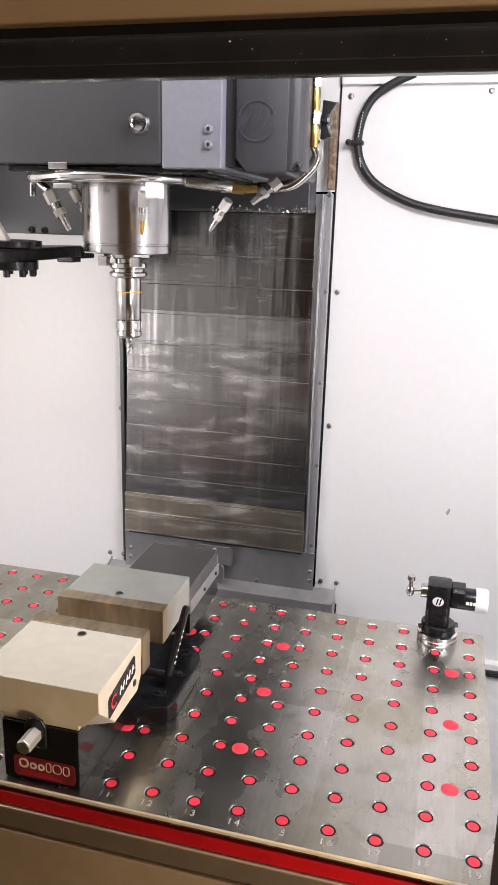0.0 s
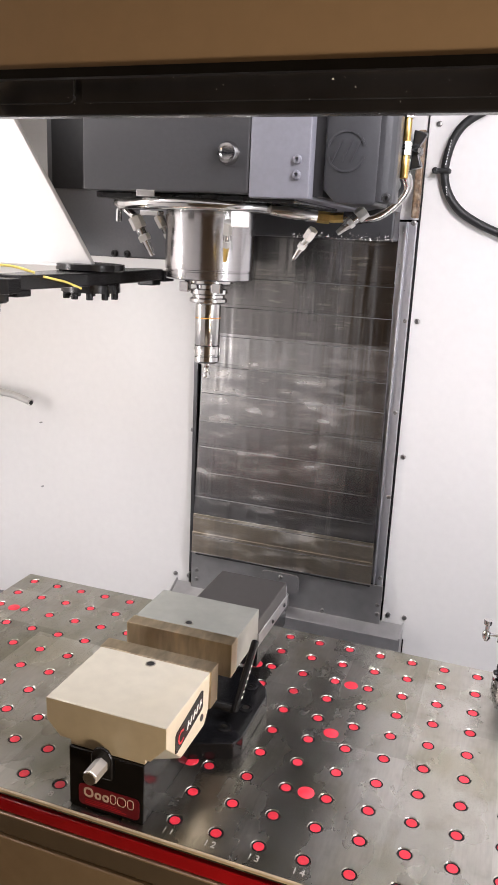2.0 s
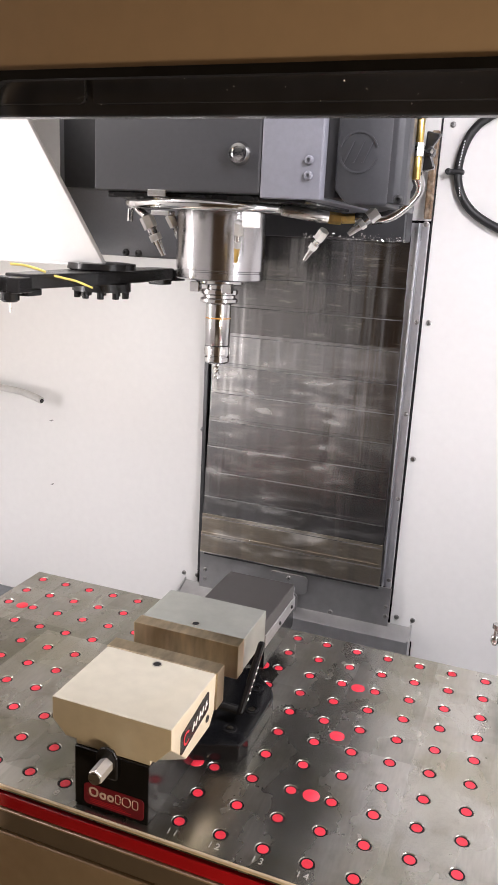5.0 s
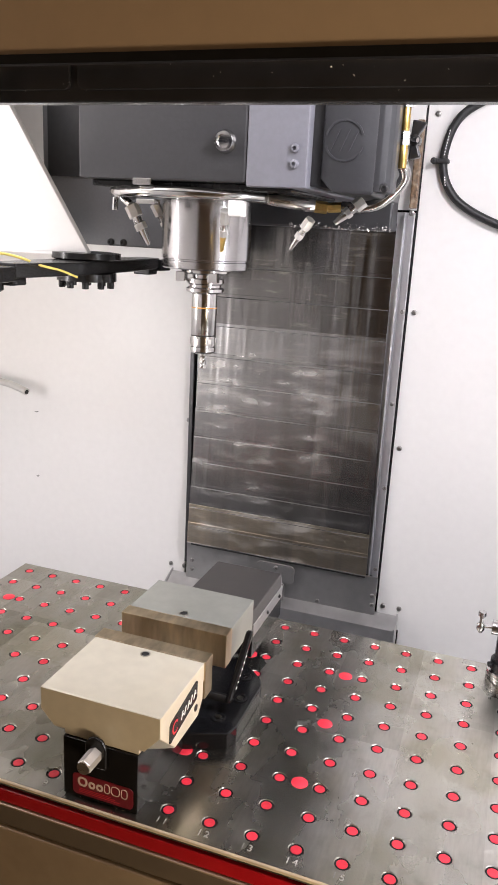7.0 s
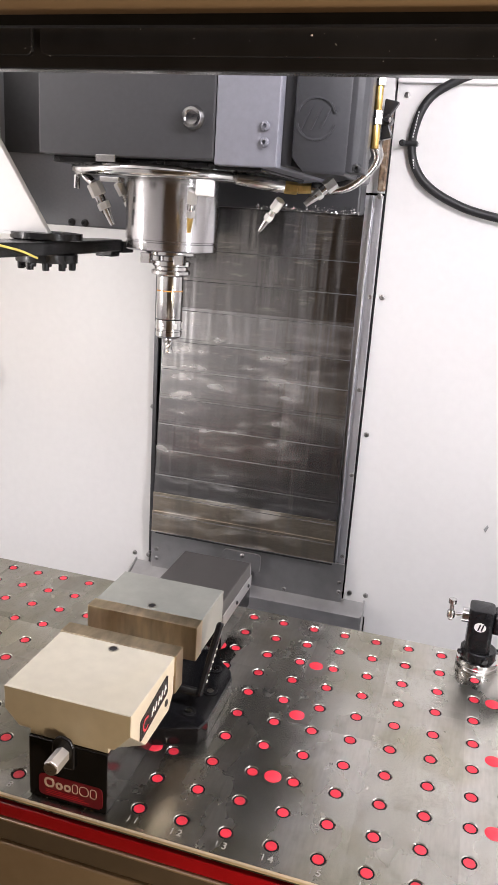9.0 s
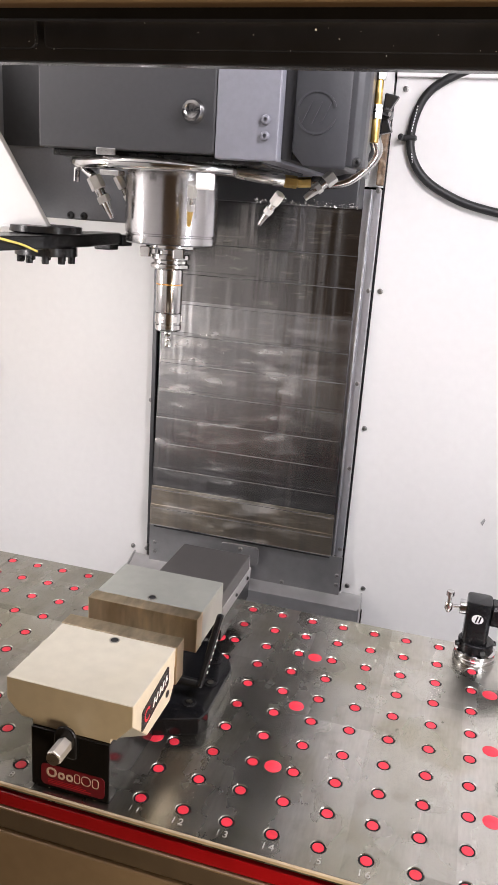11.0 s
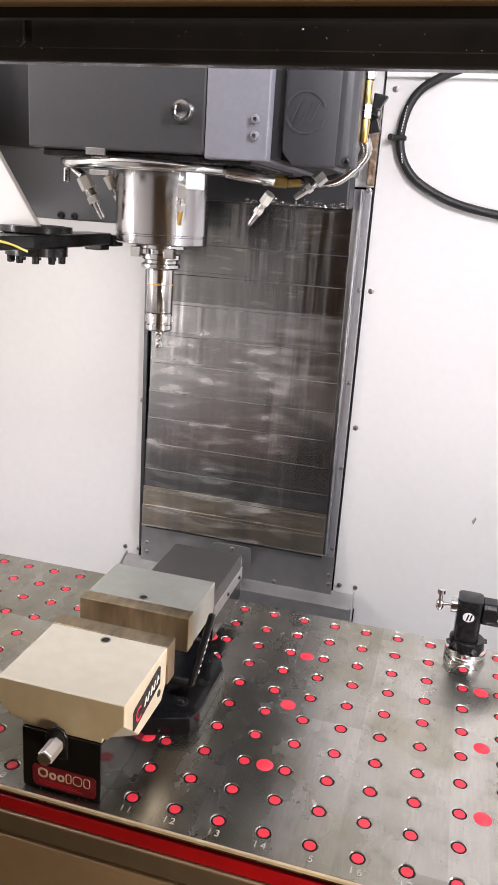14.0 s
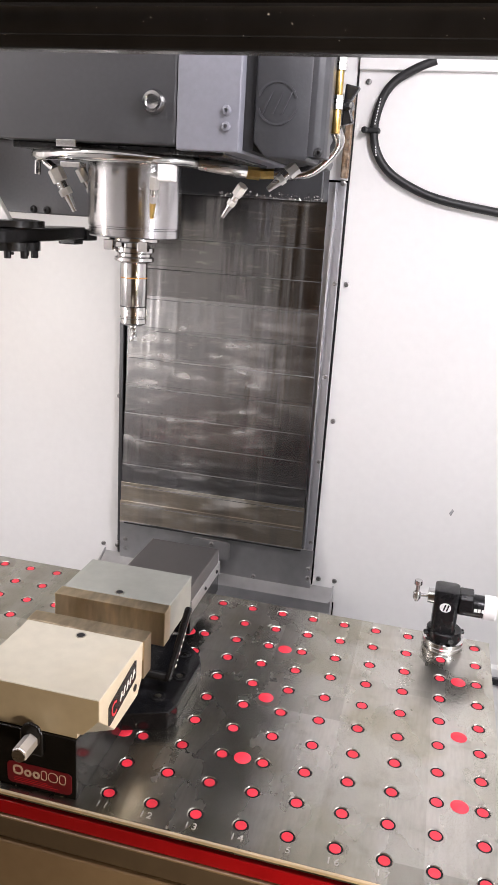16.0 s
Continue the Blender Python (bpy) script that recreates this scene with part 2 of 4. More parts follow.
TURNED = mat("turned_steel", (0.50, 0.49, 0.495), 0.20, 1.0, vary=0.025, scale=40, stretch=(1, 1, 3), rough_vary=0.05)
SWARF = mat("bright_swarf", (0.75, 0.74, 0.72), 0.25, 1.0, vary=0.1)
INK = mat("white_ink", (0.82, 0.81, 0.80), 0.5, vary=0.03)
LABEL_INK = mat("pale_label_ink", (0.58, 0.48, 0.46), 0.5, vary=0.1)
INK_RED = mat("red_ink", (0.55, 0.02, 0.035), 0.45, vary=0.05)
ENGRAVE = mat("engraving", (0.50, 0.48, 0.45), 0.5, 0.5, vary=0.2, scale=300)
# Pale gold base in place of the steel edge's warm reflection.
GLINT_EDGE = mat("warm_glint_edge", (0.85, 0.76, 0.60), 0.42, 0.5, vary=0.15, scale=30, stretch=(1, 1, 1))
APRON_DARK = mat("dull_apron", (0.17, 0.14, 0.11), 0.34, 0.4, vary=0.06, scale=50, stain=0.3, stain_scale=7)
APRON_PAINT = mat("apron_paint", (0.36, 0.285, 0.205), 0.34, 0.3, vary=0.05, scale=60, stain=0.3, stain_scale=6)
TAN = mat("tan_door_paint", (0.50, 0.38, 0.26), 0.5, vary=0.03, scale=60, bump=0.03)
YELLOW = mat("yellow_marker", (0.78, 0.62, 0.16), 0.5, vary=0.15)
AMBER = mat("amber_marker", (0.62, 0.30, 0.06), 0.5, vary=0.15)
RUST = mat("rusty_grease", (0.16, 0.10, 0.055), 0.5, vary=0.5, scale=160, bump=0.4, stain=0.6, stain_scale=60, stain_colour=(0.42, 0.36, 0.28))
SCUFF = mat("grey_scuff", (0.30, 0.30, 0.30), 0.5, vary=0.4, scale=200)
PAN = mat("dark_chip_pan", (0.16, 0.165, 0.175), 0.4, vary=0.2, scale=40, stain=0.4, stain_scale=7)
WHITE_PLASTIC = mat("white_plastic", (0.80, 0.79, 0.78), 0.4, vary=0.02)
CONCRETE = mat("shop_floor", (0.28, 0.25, 0.21), 0.6, vary=0.12, scale=12, stain=0.3)
SHOP_WALL = mat("shop_wall", (0.45, 0.36, 0.26), 0.7, vary=0.05, scale=8)


# ---- mesh helpers ----
def thing(name, at, label, category, group="", kind=""):
    ob = new(name)
    ob.location = at
    return tagged(ob, label, category, group, kind)


def finish(name, bm, material, parent=None, label="", smooth=False):
    me = bpy.data.meshes.new(name)
    bmesh.ops.recalc_face_normals(bm, faces=bm.faces)
    bm.to_mesh(me)
    bm.free()
    for p in me.polygons:
        p.use_smooth = smooth
    if smooth:
        me.set_sharp_from_angle(angle=radians(35))
    me.materials.append(material)
    ob = new(name, me)
    if parent is not None:
        bpy.context.view_layer.update()
        ob.parent = parent
        ob.matrix_parent_inverse = parent.matrix_world.inverted()
    return tagged(ob, label)


part = finish


def share(name, me, parent, loc, label=""):
    ob = new(name, me)
    ob.parent = parent
    ob.matrix_parent_inverse = parent.matrix_world.inverted()
    ob.location = loc
    return tagged(ob, label)


def box(x0, x1, y0, y1, z0, z1, bevel=0.0, seg=2, bm=None):
    own = bmesh.new()
    bmesh.ops.create_cube(own, size=1)
    for v in own.verts:
        v.co = Vector((x0 + (v.co.x + .5) * (x1 - x0), y0 + (v.co.y + .5) * (y1 - y0), z0 + (v.co.z + .5) * (z1 - z0)))
    if bevel:
        bmesh.ops.bevel(own, geom=own.edges[:], offset=bevel, segments=seg, affect="EDGES", profile=0.5)
    return add(bm, own)


def add(bm, own):
    if bm is None:
        return own
    me = bpy.data.meshes.new("tmp")
    own.to_mesh(me)
    own.free()
    bm.from_mesh(me)
    bpy.data.meshes.remove(me)
    return bm


def rod(a, b, r0, r1=None, seg=24, bevel=0.0, bm=None):
    """A rod or cone from a to b."""
    a, b = Vector(a), Vector(b)
    own = bmesh.new()
    d = b - a
    bmesh.ops.create_cone(own, cap_ends=True, segments=seg, radius1=r0, radius2=r0 if r1 is None else r1, depth=d.length)
    if bevel:
        rim = [e for e in own.edges if len(e.link_faces) == 2 and any(len(f.verts) > 4 for f in e.link_faces)]
        bmesh.ops.bevel(own, geom=rim, offset=bevel, segments=2, affect="EDGES", profile=0.5)
    m = Matrix.Translation((a + b) / 2) @ d.to_track_quat("Z", "Y").to_matrix().to_4x4()
    bmesh.ops.transform(own, matrix=m, verts=own.verts)
    return add(bm, own)


def lathe(profile, at, seg=40, bm=None, axis="z"):
    """Turned body: profile of (radius, height)."""
    own = bmesh.new()
    rings = []
    for r, h in profile:
        rings.append([own.verts.new((r * math.cos(2 * math.pi * i / seg), r * math.sin(2 * math.pi * i / seg), h)) for i in range(seg)])
    for p, q in zip(rings, rings[1:]):
        for i in range(seg):
            own.faces.new((p[i], p[(i + 1) % seg], q[(i + 1) % seg], q[i]))
    own.faces.new(rings[0][::-1])
    own.faces.new(rings[-1])
    if axis == "x":
        bmesh.ops.rotate(own, verts=own.verts, matrix=Matrix.Rotation(radians(90), 3, "Y"))
    if axis == "y":
        bmesh.ops.rotate(own, verts=own.verts, matrix=Matrix.Rotation(radians(-90), 3, "X"))
    bmesh.ops.translate(own, verts=own.verts, vec=at)
    return add(bm, own)


def tube(points, r, seg=14, bm=None, smooth_steps=6):
    """A round tube along a smooth curve through the points."""
    P = [Vector(p) for p in points]
    path = []
    for i in range(len(P) - 1):
        a, b, c, d = P[max(0, i - 1)], P[i], P[i + 1], P[min(len(P) - 1, i + 2)]
        for k in range(smooth_steps):
            t = k / smooth_steps
            path.append(0.5 * ((2 * b) + (c - a) * t + (2 * a - 5 * b + 4 * c - d) * t * t + (3 * b - a - 3 * c + d) * t ** 3))
    path.append(P[-1])
    own = bmesh.new()
    rings, up = [], None
    for i, p in enumerate(path):
        d = (path[min(i + 1, len(path) - 1)] - path[max(i - 1, 0)]).normalized()
        if up is None:
            up = d.orthogonal().normalized()
        up = (up - d * up.dot(d)).normalized()
        side = d.cross(up)
        rings.append([own.verts.new(p + (up * math.cos(2 * math.pi * j / seg) + side * math.sin(2 * math.pi * j / seg)) * r) for j in range(seg)])
    for p, q in zip(rings, rings[1:]):
        for j in range(seg):
            own.faces.new((p[j], p[(j + 1) % seg], q[(j + 1) % seg], q[j]))
    own.faces.new(rings[0][::-1])
    own.faces.new(rings[-1])
    return add(bm, own)


def prism(outline, axis, a, b, bevel=0.0, bm=None):
    """Extrudes a 2D outline along an axis from a to b; outline in the two other axes, in x, y, z order."""
    own = bmesh.new()

    def put(u, v, w):
        return (w, u, v) if axis == "x" else (u, w, v) if axis == "y" else (u, v, w)
    lo = [own.verts.new(put(u, v, a)) for u, v in outline]
    hi = [own.verts.new(put(u, v, b)) for u, v in outline]
    n = len(outline)
    own.faces.new(lo)
    own.faces.new(hi[::-1])
    for i in range(n):
        own.faces.new((lo[i], hi[i], hi[(i + 1) % n], lo[(i + 1) % n]))
    bmesh.ops.recalc_face_normals(own, faces=own.faces)
    if bevel:
        bmesh.ops.bevel(own, geom=own.edges[:], offset=bevel, segments=2, affect="EDGES", profile=0.5)
    return add(bm, own)


def round_rect(x0, x1, z0, z1, r, n=6):
    pts = []
    for cx, cz, a0 in ((x1 - r, z1 - r, 0), (x0 + r, z1 - r, 90), (x0 + r, z0 + r, 180), (x1 - r, z0 + r, 270)):
        for k in range(n + 1):
            a = radians(a0 + 90 * k / n)
            pts.append((cx + r * math.cos(a), cz + r * math.sin(a)))
    return pts


def structure(name, bm, material, label, category, smooth=False):
    return tagged(finish(name, bm, material, smooth=smooth), label, category, kind="structure")


def button_screw(parent, at, face, r=0.0055, material=None, name="screw"):
    """A domed socket screw whose head faces along face."""
    bm = bmesh.new()
    f = Vector(face)
    prof = [(r, 0), (r, r * .3), (r * .85, r * .62), (r * .5, r * .8), (r * .42, r * .8), (r * .40, r * .35)]
    own = lathe(prof, (0, 0, 0), 18)
    bmesh.ops.transform(own, matrix=Matrix.Translation(at) @ f.to_track_quat("Z", "Y").to_matrix().to_4x4(), verts=own.verts)
    return finish(name, add(bm, own), material or SCREW_STEEL, parent, smooth=True)


# ---- enclosure ----
WALL_Y = 0.90
XL, XR, ZF, ZC = -0.98, 0.86, -0.30, 1.30

floor = structure("floor", box(XL - .03, XR + .03, -0.03, WALL_Y + .3, ZF - .04, ZF), PAN, "dark painted chip pan under the machine table", "floor")
wall_left = structure("wall_left", box(XL - .03, XL, -0.03, WALL_Y + .3, ZF, ZC), WHITE, "white enamelled sheet metal side wall", "wall")
wall_right = structure("wall_right", box(XR, XR + .03, -0.03, WALL_Y + .3, ZF, ZC), WHITE, "white enamelled sheet metal side wall", "wall")
ceiling = structure("ceiling", box(XL - .03, XR + .03, -0.03, WALL_Y + .3, ZC, ZC + .03), WHITE, "white enamelled sheet metal roof of the enclosure", "ceiling")
wall_back = thing("wall_back", (0, WALL_Y, 0), "white enamelled back wall with domed screws", "wall", kind="structure")
part("panel", prism([(XL, ZF), (-0.4125, ZF), (-0.4125, -0.20), (-0.3815, -0.20), (-0.3815, ZC), (XL, ZC)], "y", WALL_Y, WALL_Y + .02, 0.0012), WHITE, wall_back)
part("panel", prism([(0.0880, -0.20), (0.1395, -0.20), (0.1395, ZF), (XR, ZF), (XR, ZC), (0.0880, ZC)], "y", WALL_Y, WALL_Y + .02, 0.0012), WHITE, wall_back)
part("panel", box(0.035, 0.0838, WALL_Y + .001, WALL_Y + .015, 0.695, ZC), WHITE, wall_back)
part("backing", box(-0.45, 0.40, WALL_Y + .12, WALL_Y + .14, ZF, ZC), BLACK, wall_back)
part("ledge", box(0.0885, XR, WALL_Y - .012, WALL_Y - .0005, 0.888, 0.915, 0.002), WHITE, wall_back, "folded white sheet ledge")
part("foot_trim", box(0.16, XR, WALL_Y - .02, WALL_Y - .0005, ZF, ZF + .02, 0.002), WHITE, wall_back)
for x, z in ((0.1011, 0.4998), (0.1001, 0.2168), (-0.3815, 0.2152), (-0.4175, -0.1490), (-0.3824, -0.1484), (0.1013, -0.1478), (0.1368, -0.1476), (0.1065, 0.8690), (0.3640, 0.8755)):
    button_screw(wall_back, (x, WALL_Y, z), (0, -1, 0))

# ---- door with its window ----
door = thing("door_1", (0.11, -0.075, 0), "tan painted machine door with a black-sealed window", "door", kind="structure")
WX0, WX1, WZ0, WZ1, DY = -0.1805, 0.4010, -0.42, 0.7695, -0.045
hole = round_rect(WX0, WX1, WZ0, WZ1, 0.022)


def ring_plate(outer, inner, y0, y1):
    bm = bmesh.new()
    rows = [[bm.verts.new((x, y, z)) for x, z in pts] for pts, y in ((outer, y0), (inner, y0), (inner, y1), (outer, y1))]
    n = len(outer)
    for p, q in zip(rows, rows[1:] + rows[:1]):
        for i in range(n):
            bm.faces.new((p[i], p[(i + 1) % n], q[(i + 1) % n], q[i]))
    return bm


def blow(pts, dx0, dx1, dz0, dz1):
    cx, cz = (WX0 + WX1) / 2, (WZ0 + WZ1) / 2
    return [(x + (dx1 if x > cx else -dx0), z + (dz1 if z > cz else -dz0)) for x, z in pts]


hole = [(x - (0.76 - z) * 0.047 if x < 0.1 else x + (0.76 - z) * 0.022, z) for x, z in hole]
part("panel", ring_plate(blow(hole, 0.9, 0.6, 0.3, 0.62), blow(hole, .0145, .0115, .008, .008), DY - .017, DY), TAN, door)
part("inner_skin", ring_plate(blow(hole, 0.79, 0.44, 0.1, 0.52), blow(hole, .0145, .0115, .008, .008), DY + .0005, DY + .006), WHITE, door, "white inner skin")
part("seal", ring_plate(blow(hole, .014, .011, .0075, .0075), hole, DY - .019, DY - .010), MATTE_BLACK, door, "black rubber window seal", smooth=False)
header = thing("header_bar", (0.1, -0.03, 0.76), "gloss black header rail across the top of the window", "header rail", kind="structure")
part("rail", box(-0.60, 0.80, -0.028, -0.012, 0.7445, 0.84, 0.002), GLOSS_BLACK, header)
part("cover_strip", prism(round_rect(-0.092, 0.80, 0.7545, 0.83, 0.006), "y", -0.032, -0.0275, 0.0008), GLOSS_BLACK, header)
part("cover_strip", prism(round_rect(-0.40, -0.100, 0.7545, 0.83, 0.006), "y", -0.032, -0.0275, 0.0008), GLOSS_BLACK, header)

# shop round the machine
structure("shop_floor", box(-4, 4, -5, -0.07, -1.05, -1.0), CONCRETE, "bare shop floor before the machine", "floor")
structure("shop_wall", box(-4, 4, -5.1, -5, -1.0, 3.2), SHOP_WALL, "tan shop wall behind the viewer", "wall")
structure("shop_ceiling", box(-4, 4, -5, -0.07, 3.2, 3.3), SHOP_WALL, "tan shop ceiling", "ceiling")

# ---- way cover and rails ----
way_cover = thing("way_cover", (-0.15, 0.88, -0.08), "scuffed steel telescopic way cover with stacked slats", "way cover")
EDGES = [-0.068, -0.026, 0.018, 0.068, 0.127, 0.186, 0.246, 0.309, 0.370, 0.437, 0.500, 0.563, 0.66]
for i, (z0, z1) in enumerate(zip(EDGES, EDGES[1:])):
    yf = 0.862 + 0.0026 * i
    xr = 0.0625 - 0.0011 * i
    bm = prism([(yf, z0), (yf + .0016, z1 + .008), (yf + .0030, z1 + .008), (yf + .0018, z0 + .0005)], "x", -0.3610 + .0008 * i, xr, 0.0003)
    slat = part("slat", bm, SLAT_STAINED_LIT if i < 2 else SLAT_SHADED if i > 8 else SLAT_STEEL, way_cover)
    part("lip", prism([(yf - .0016, z0 - .0002), (yf - .0012, z0 + .0011), (yf + .0019, z0 + .0010), (yf + .0019, z0 - .0002)], "x", -0.3610 + .0008 * i, xr), LIP_STEEL, slat)
part("wiper", box(-0.352, 0.061, 0.864, 0.868, -0.074, -0.068, 0.001), RUBBER, way_cover, "black wiper lip")
rail_right = thing("column_rail", (0.08, 0.88, 0.3), "silver folded steel rail beside the way cover", "rail", "way cover rails")
part("channel", prism([(0.0640, 0.897), (0.0640, 0.878), (0.0668, 0.878), (0.0668, 0.892), (0.0725, 0.892), (0.0725, 0.884), (0.0840, 0.884), (0.0840, 0.897)], "z", -0.078, 0.69, 0.0006), RAIL_STEEL, rail_right)
part("inner_flange", box(0.030, 0.0650, 0.8945, 0.8975, -0.078, 0.69), RAIL_STEEL, rail_right)
# Black strip painted in for the dark gap between rail and wall.
part("shadow_strip", box(0.0842, 0.0878, 0.903, 0.907, -0.12, 0.88), RUBBER, rail_right, "black strip painted in for the shaded gap")
for x, z in ((0.0796, 0.5003), (0.0773, 0.3127), (0.0802, 0.1298), (0.0788, -0.0571)):
    button_screw(rail_right, (x, 0.8845, z), (0, -1, 0), 0.0045)
rail_left = thing("column_rail", (-0.365, 0.88, 0.3), "narrow dark steel rail beside the way cover", "rail", "way cover rails")
part("channel", box(-0.3765, -0.3670, 0.885, 0.905, -0.13, 0.70, 0.001), DARK_RAIL, rail_left)
# Same on this side: the gap's shade as a black strip.
part("shadow_strip", box(-0.3668, -0.3645, 0.899, 0.905, -0.12, 0.70), RUBBER, rail_left, "black strip painted in for the shaded gap")
part("inner_flange", box(-0.3635, -0.335, 0.8945, 0.8975, -0.078, 0.70), RAIL_STEEL, rail_left)
grease_bar = thing("guide_strip", (0.066, 0.87, 0.76), "rusty greased guide strip above the rail", "guide strip")
part("bar", box(0.0739, 0.0879, 0.866, 0.882, 0.697, 0.855, 0.003), RUST, grease_bar)
button_screw(grease_bar, (0.0809, 0.866, 0.688), (0, -1, 0), 0.0055)

apron = thing("way_apron", (-0.03, 0.85, -0.17), "bent steel apron plate below the way cover", "apron")
part("back_plate", box(-0.366, 0.0875, 0.8745, 0.8775, -0.20, -0.072, 0.0008), SHEET, apron)
part("shelf", prism([(0.889, -0.1615), (0.885, -0.158), (0.845, -0.176), (0.845, -0.30), (0.849, -0.30), (0.849, -0.179)], "x", -0.406, 0.134, 0.0006), SHEET, apron)
part("end_plate", prism([(0.889, -0.154), (0.845, -0.172), (0.845, -0.30), (0.889, -0.30)], "x", 0.134, 0.138, 0.0006), SHEET, apron)
part("end_plate", prism([(0.889, -0.154), (0.845, -0.172), (0.845, -0.30), (0.889, -0.30)], "x", -0.410, -0.406, 0.0006), SHEET, apron)
part("corner_seam", prism([(0.884, -0.1555), (0.880, -0.1575), (0.882, -0.160), (0.886, -0.160)], "x", -0.118, 0.09, 0.0005), BRUSHED, apron)
part("tab", prism(round_rect(-0.185, -0.0965, -0.121, -0.0765, 0.010), "y", 0.856, 0.860, 0.0008), SHEET, apron, "rounded steel tab")
part("tab", prism(round_rect(-0.150, -0.117, -0.168, -0.1215, 0.010), "y", 0.8565, 0.8605, 0.0008), SHEET, apron, "rounded steel tab")
button_screw(apron, (-0.1360, 0.8565, -0.1460), (0, -1, 0), 0.0055)
for x, z in ((0.0794, -0.1169), (0.0803, -0.1388), (-0.3518, -0.1171), (-0.3512, -0.1402), (-0.0425, -0.1564)):
    button_screw(apron, (x, 0.8745, z), (0, -1, 0), 0.005)
button_screw(apron, (-0.1389, 0.856, -0.0869), (0, -1, 0), 0.0055)

# ---- spindle head ----
AX, AY = -0.2030, 0.54
head = thing("milling_head", (AX, AY, 0.9), "charcoal painted spindle head casting above the table", "spindle head")
part("front_casting", box(-0.3455, -0.0815, 0.38, 0.80, 0.7055, 1.25, 0.003), GREY, head)
part("side_panel", prism([(-0.0810, 0.380), (0.0045, 0.386), (0.0045, 0.80), (-0.0810, 0.80)], "z", 0.7005, 1.25, 0.002), GREY_LIGHT, head, "lighter grey painted side panel")
part("slot_panel", box(0.0050, 0.0195, 0.405, 0.80, 0.705, 1.25), RUBBER, head, "dark recessed slot")
part("carriage", box(-0.33, 0.055, 0.80, 0.862, 0.652, 1.25, 0.004), GREY, head)
part("side_casting", prism([(-0.60, 0.600), (-0.27, 0.600), (-0.27, 1.25), (-0.60, 1.25)], "y", 0.665, 0.80, 0.003), PLASTIC_PALE, head, "dull grey side casting")
# Flat black sheet on the casting; a recess's shade put into colour.
part("recess_shade", box(-0.5858, -0.4950, 0.660, 0.6645, 0.7228, 1.25, 0.001), RUBBER, head, "flat black sheet in place of a shaded recess")
part("under_plate", box(-0.335, -0.02, 0.40, 0.66, 0.696, 0.7050, 0.002), BLACK, head)
part("knob", lathe([(0.0160, 0), (0.0160, .002), (0.0150, .004), (0.0142, .008), (0.0130, .010), (0.0095, .0102), (0.0085, .0065), (0.003, .0060)], (0, 0, 0), 32), CHROME, head, "polished steel plug", smooth=True).data.transform(Matrix.Translation((-0.1125, 0.38, 0.7580)) @ Matrix.Rotation(radians(90), 4, "X"))
for z in (0.7514, 0.7315):
    button_screw(head, (-0.0133, 0.3842, z), (0, -1, 0), 0.0062, GREY_LIGHT)
for x in (-0.452, -0.425):
    button_screw(head, (x, 0.665, 0.607), (0, -1, 0), 0.007, RUBBER)
cover = part("motor_cover", prism([(0.0200, 0.715), (0.0380, 0.697), (0.0930, 0.695), (0.0955, 0.70), (0.0955, 1.1), (0.0200, 1.1)], "y", 0.398, 0.62, 0.004), PLASTIC, head, "moulded dark grey cover with a raised round badge", smooth=True)
part("cover_flank", prism([(0.0935, 0.3985), (0.1010, 0.3990), (0.1085, 0.4030), (0.1140, 0.4105), (0.1165, 0.420), (0.1165, 0.446), (0.0935, 0.446)], "z", 0.7, 1.1, 0.001), PLASTIC, head, "rounded moulded flank", smooth=True)


def badge(parent, at, r):
    bm = bmesh.new()
    n = 40
    for r0, r1, a0, a1 in ((r * .9, r, 15, 165), (r * .9, r, 195, 345)):
        vs = []
        for k in range(n + 1):
            a = radians(a0 + (a1 - a0) * k / n)
            vs.append([bm.verts.new((at[0] + q * math.cos(a), at[1] - d, at[2] + q * math.sin(a))) for q, d in ((r0, 0), (r0, .0015), (r1, .0015), (r1, 0))])
        for p, q in zip(vs, vs[1:]):
            for i in range(3):
                bm.faces.new((p[i], p[i + 1], q[i + 1], q[i]))
    for dx in (-.45, .05, .5):
        prism([(at[0] + r * (dx - .30), at[2] - r * .5), (at[0] + r * (dx - .22), at[2] - r * .5), (at[0] + r * (dx + .22), at[2] + r * .5), (at[0] + r * (dx + .14), at[2] + r * .5)], "y", at[1] - .0015, at[1] + .001, bm=bm)
    return part("badge", bm, PLASTIC, parent, "raised round badge")


badge(head, (0.0500, 0.398, 0.764), 0.027)
button_screw(head, (0.1085, 0.402, 0.7055), (0, -1, 0), 0.006, RUBBER)

spindle = thing("spindle", (AX, AY, 0.575), "polished steel spindle nose with a ground rim", "spindle")
part("nose", lathe([(0.0705, 0.5765), (0.0725, 0.5785), (0.0725, 0.589), (0.0715, 0.590), (0.0715, 0.592), (0.0735, 0.593), (0.0735, 0.696)], (AX, AY, 0), 64), TURNED, spindle, smooth=True)
part("bore_ring", lathe([(0.038, 0.5685), (0.040, 0.5705), (0.040, 0.577)], (AX, AY, 0), 48), CHROME, spindle, smooth=True)
part("drive_key", box(AX - .038, AX - .022, AY - .036, AY - .022, 0.556, 0.572, 0.001), CHROME, spindle)
part("drive_key", box(AX + .018, AX + .034, AY - .034, AY - .02, 0.556, 0.572, 0.001), CHROME, spindle)
holder = thing("tool_holder", (AX, AY, 0.45), "polished steel collet holder with a carbide end mill", "tool holder")
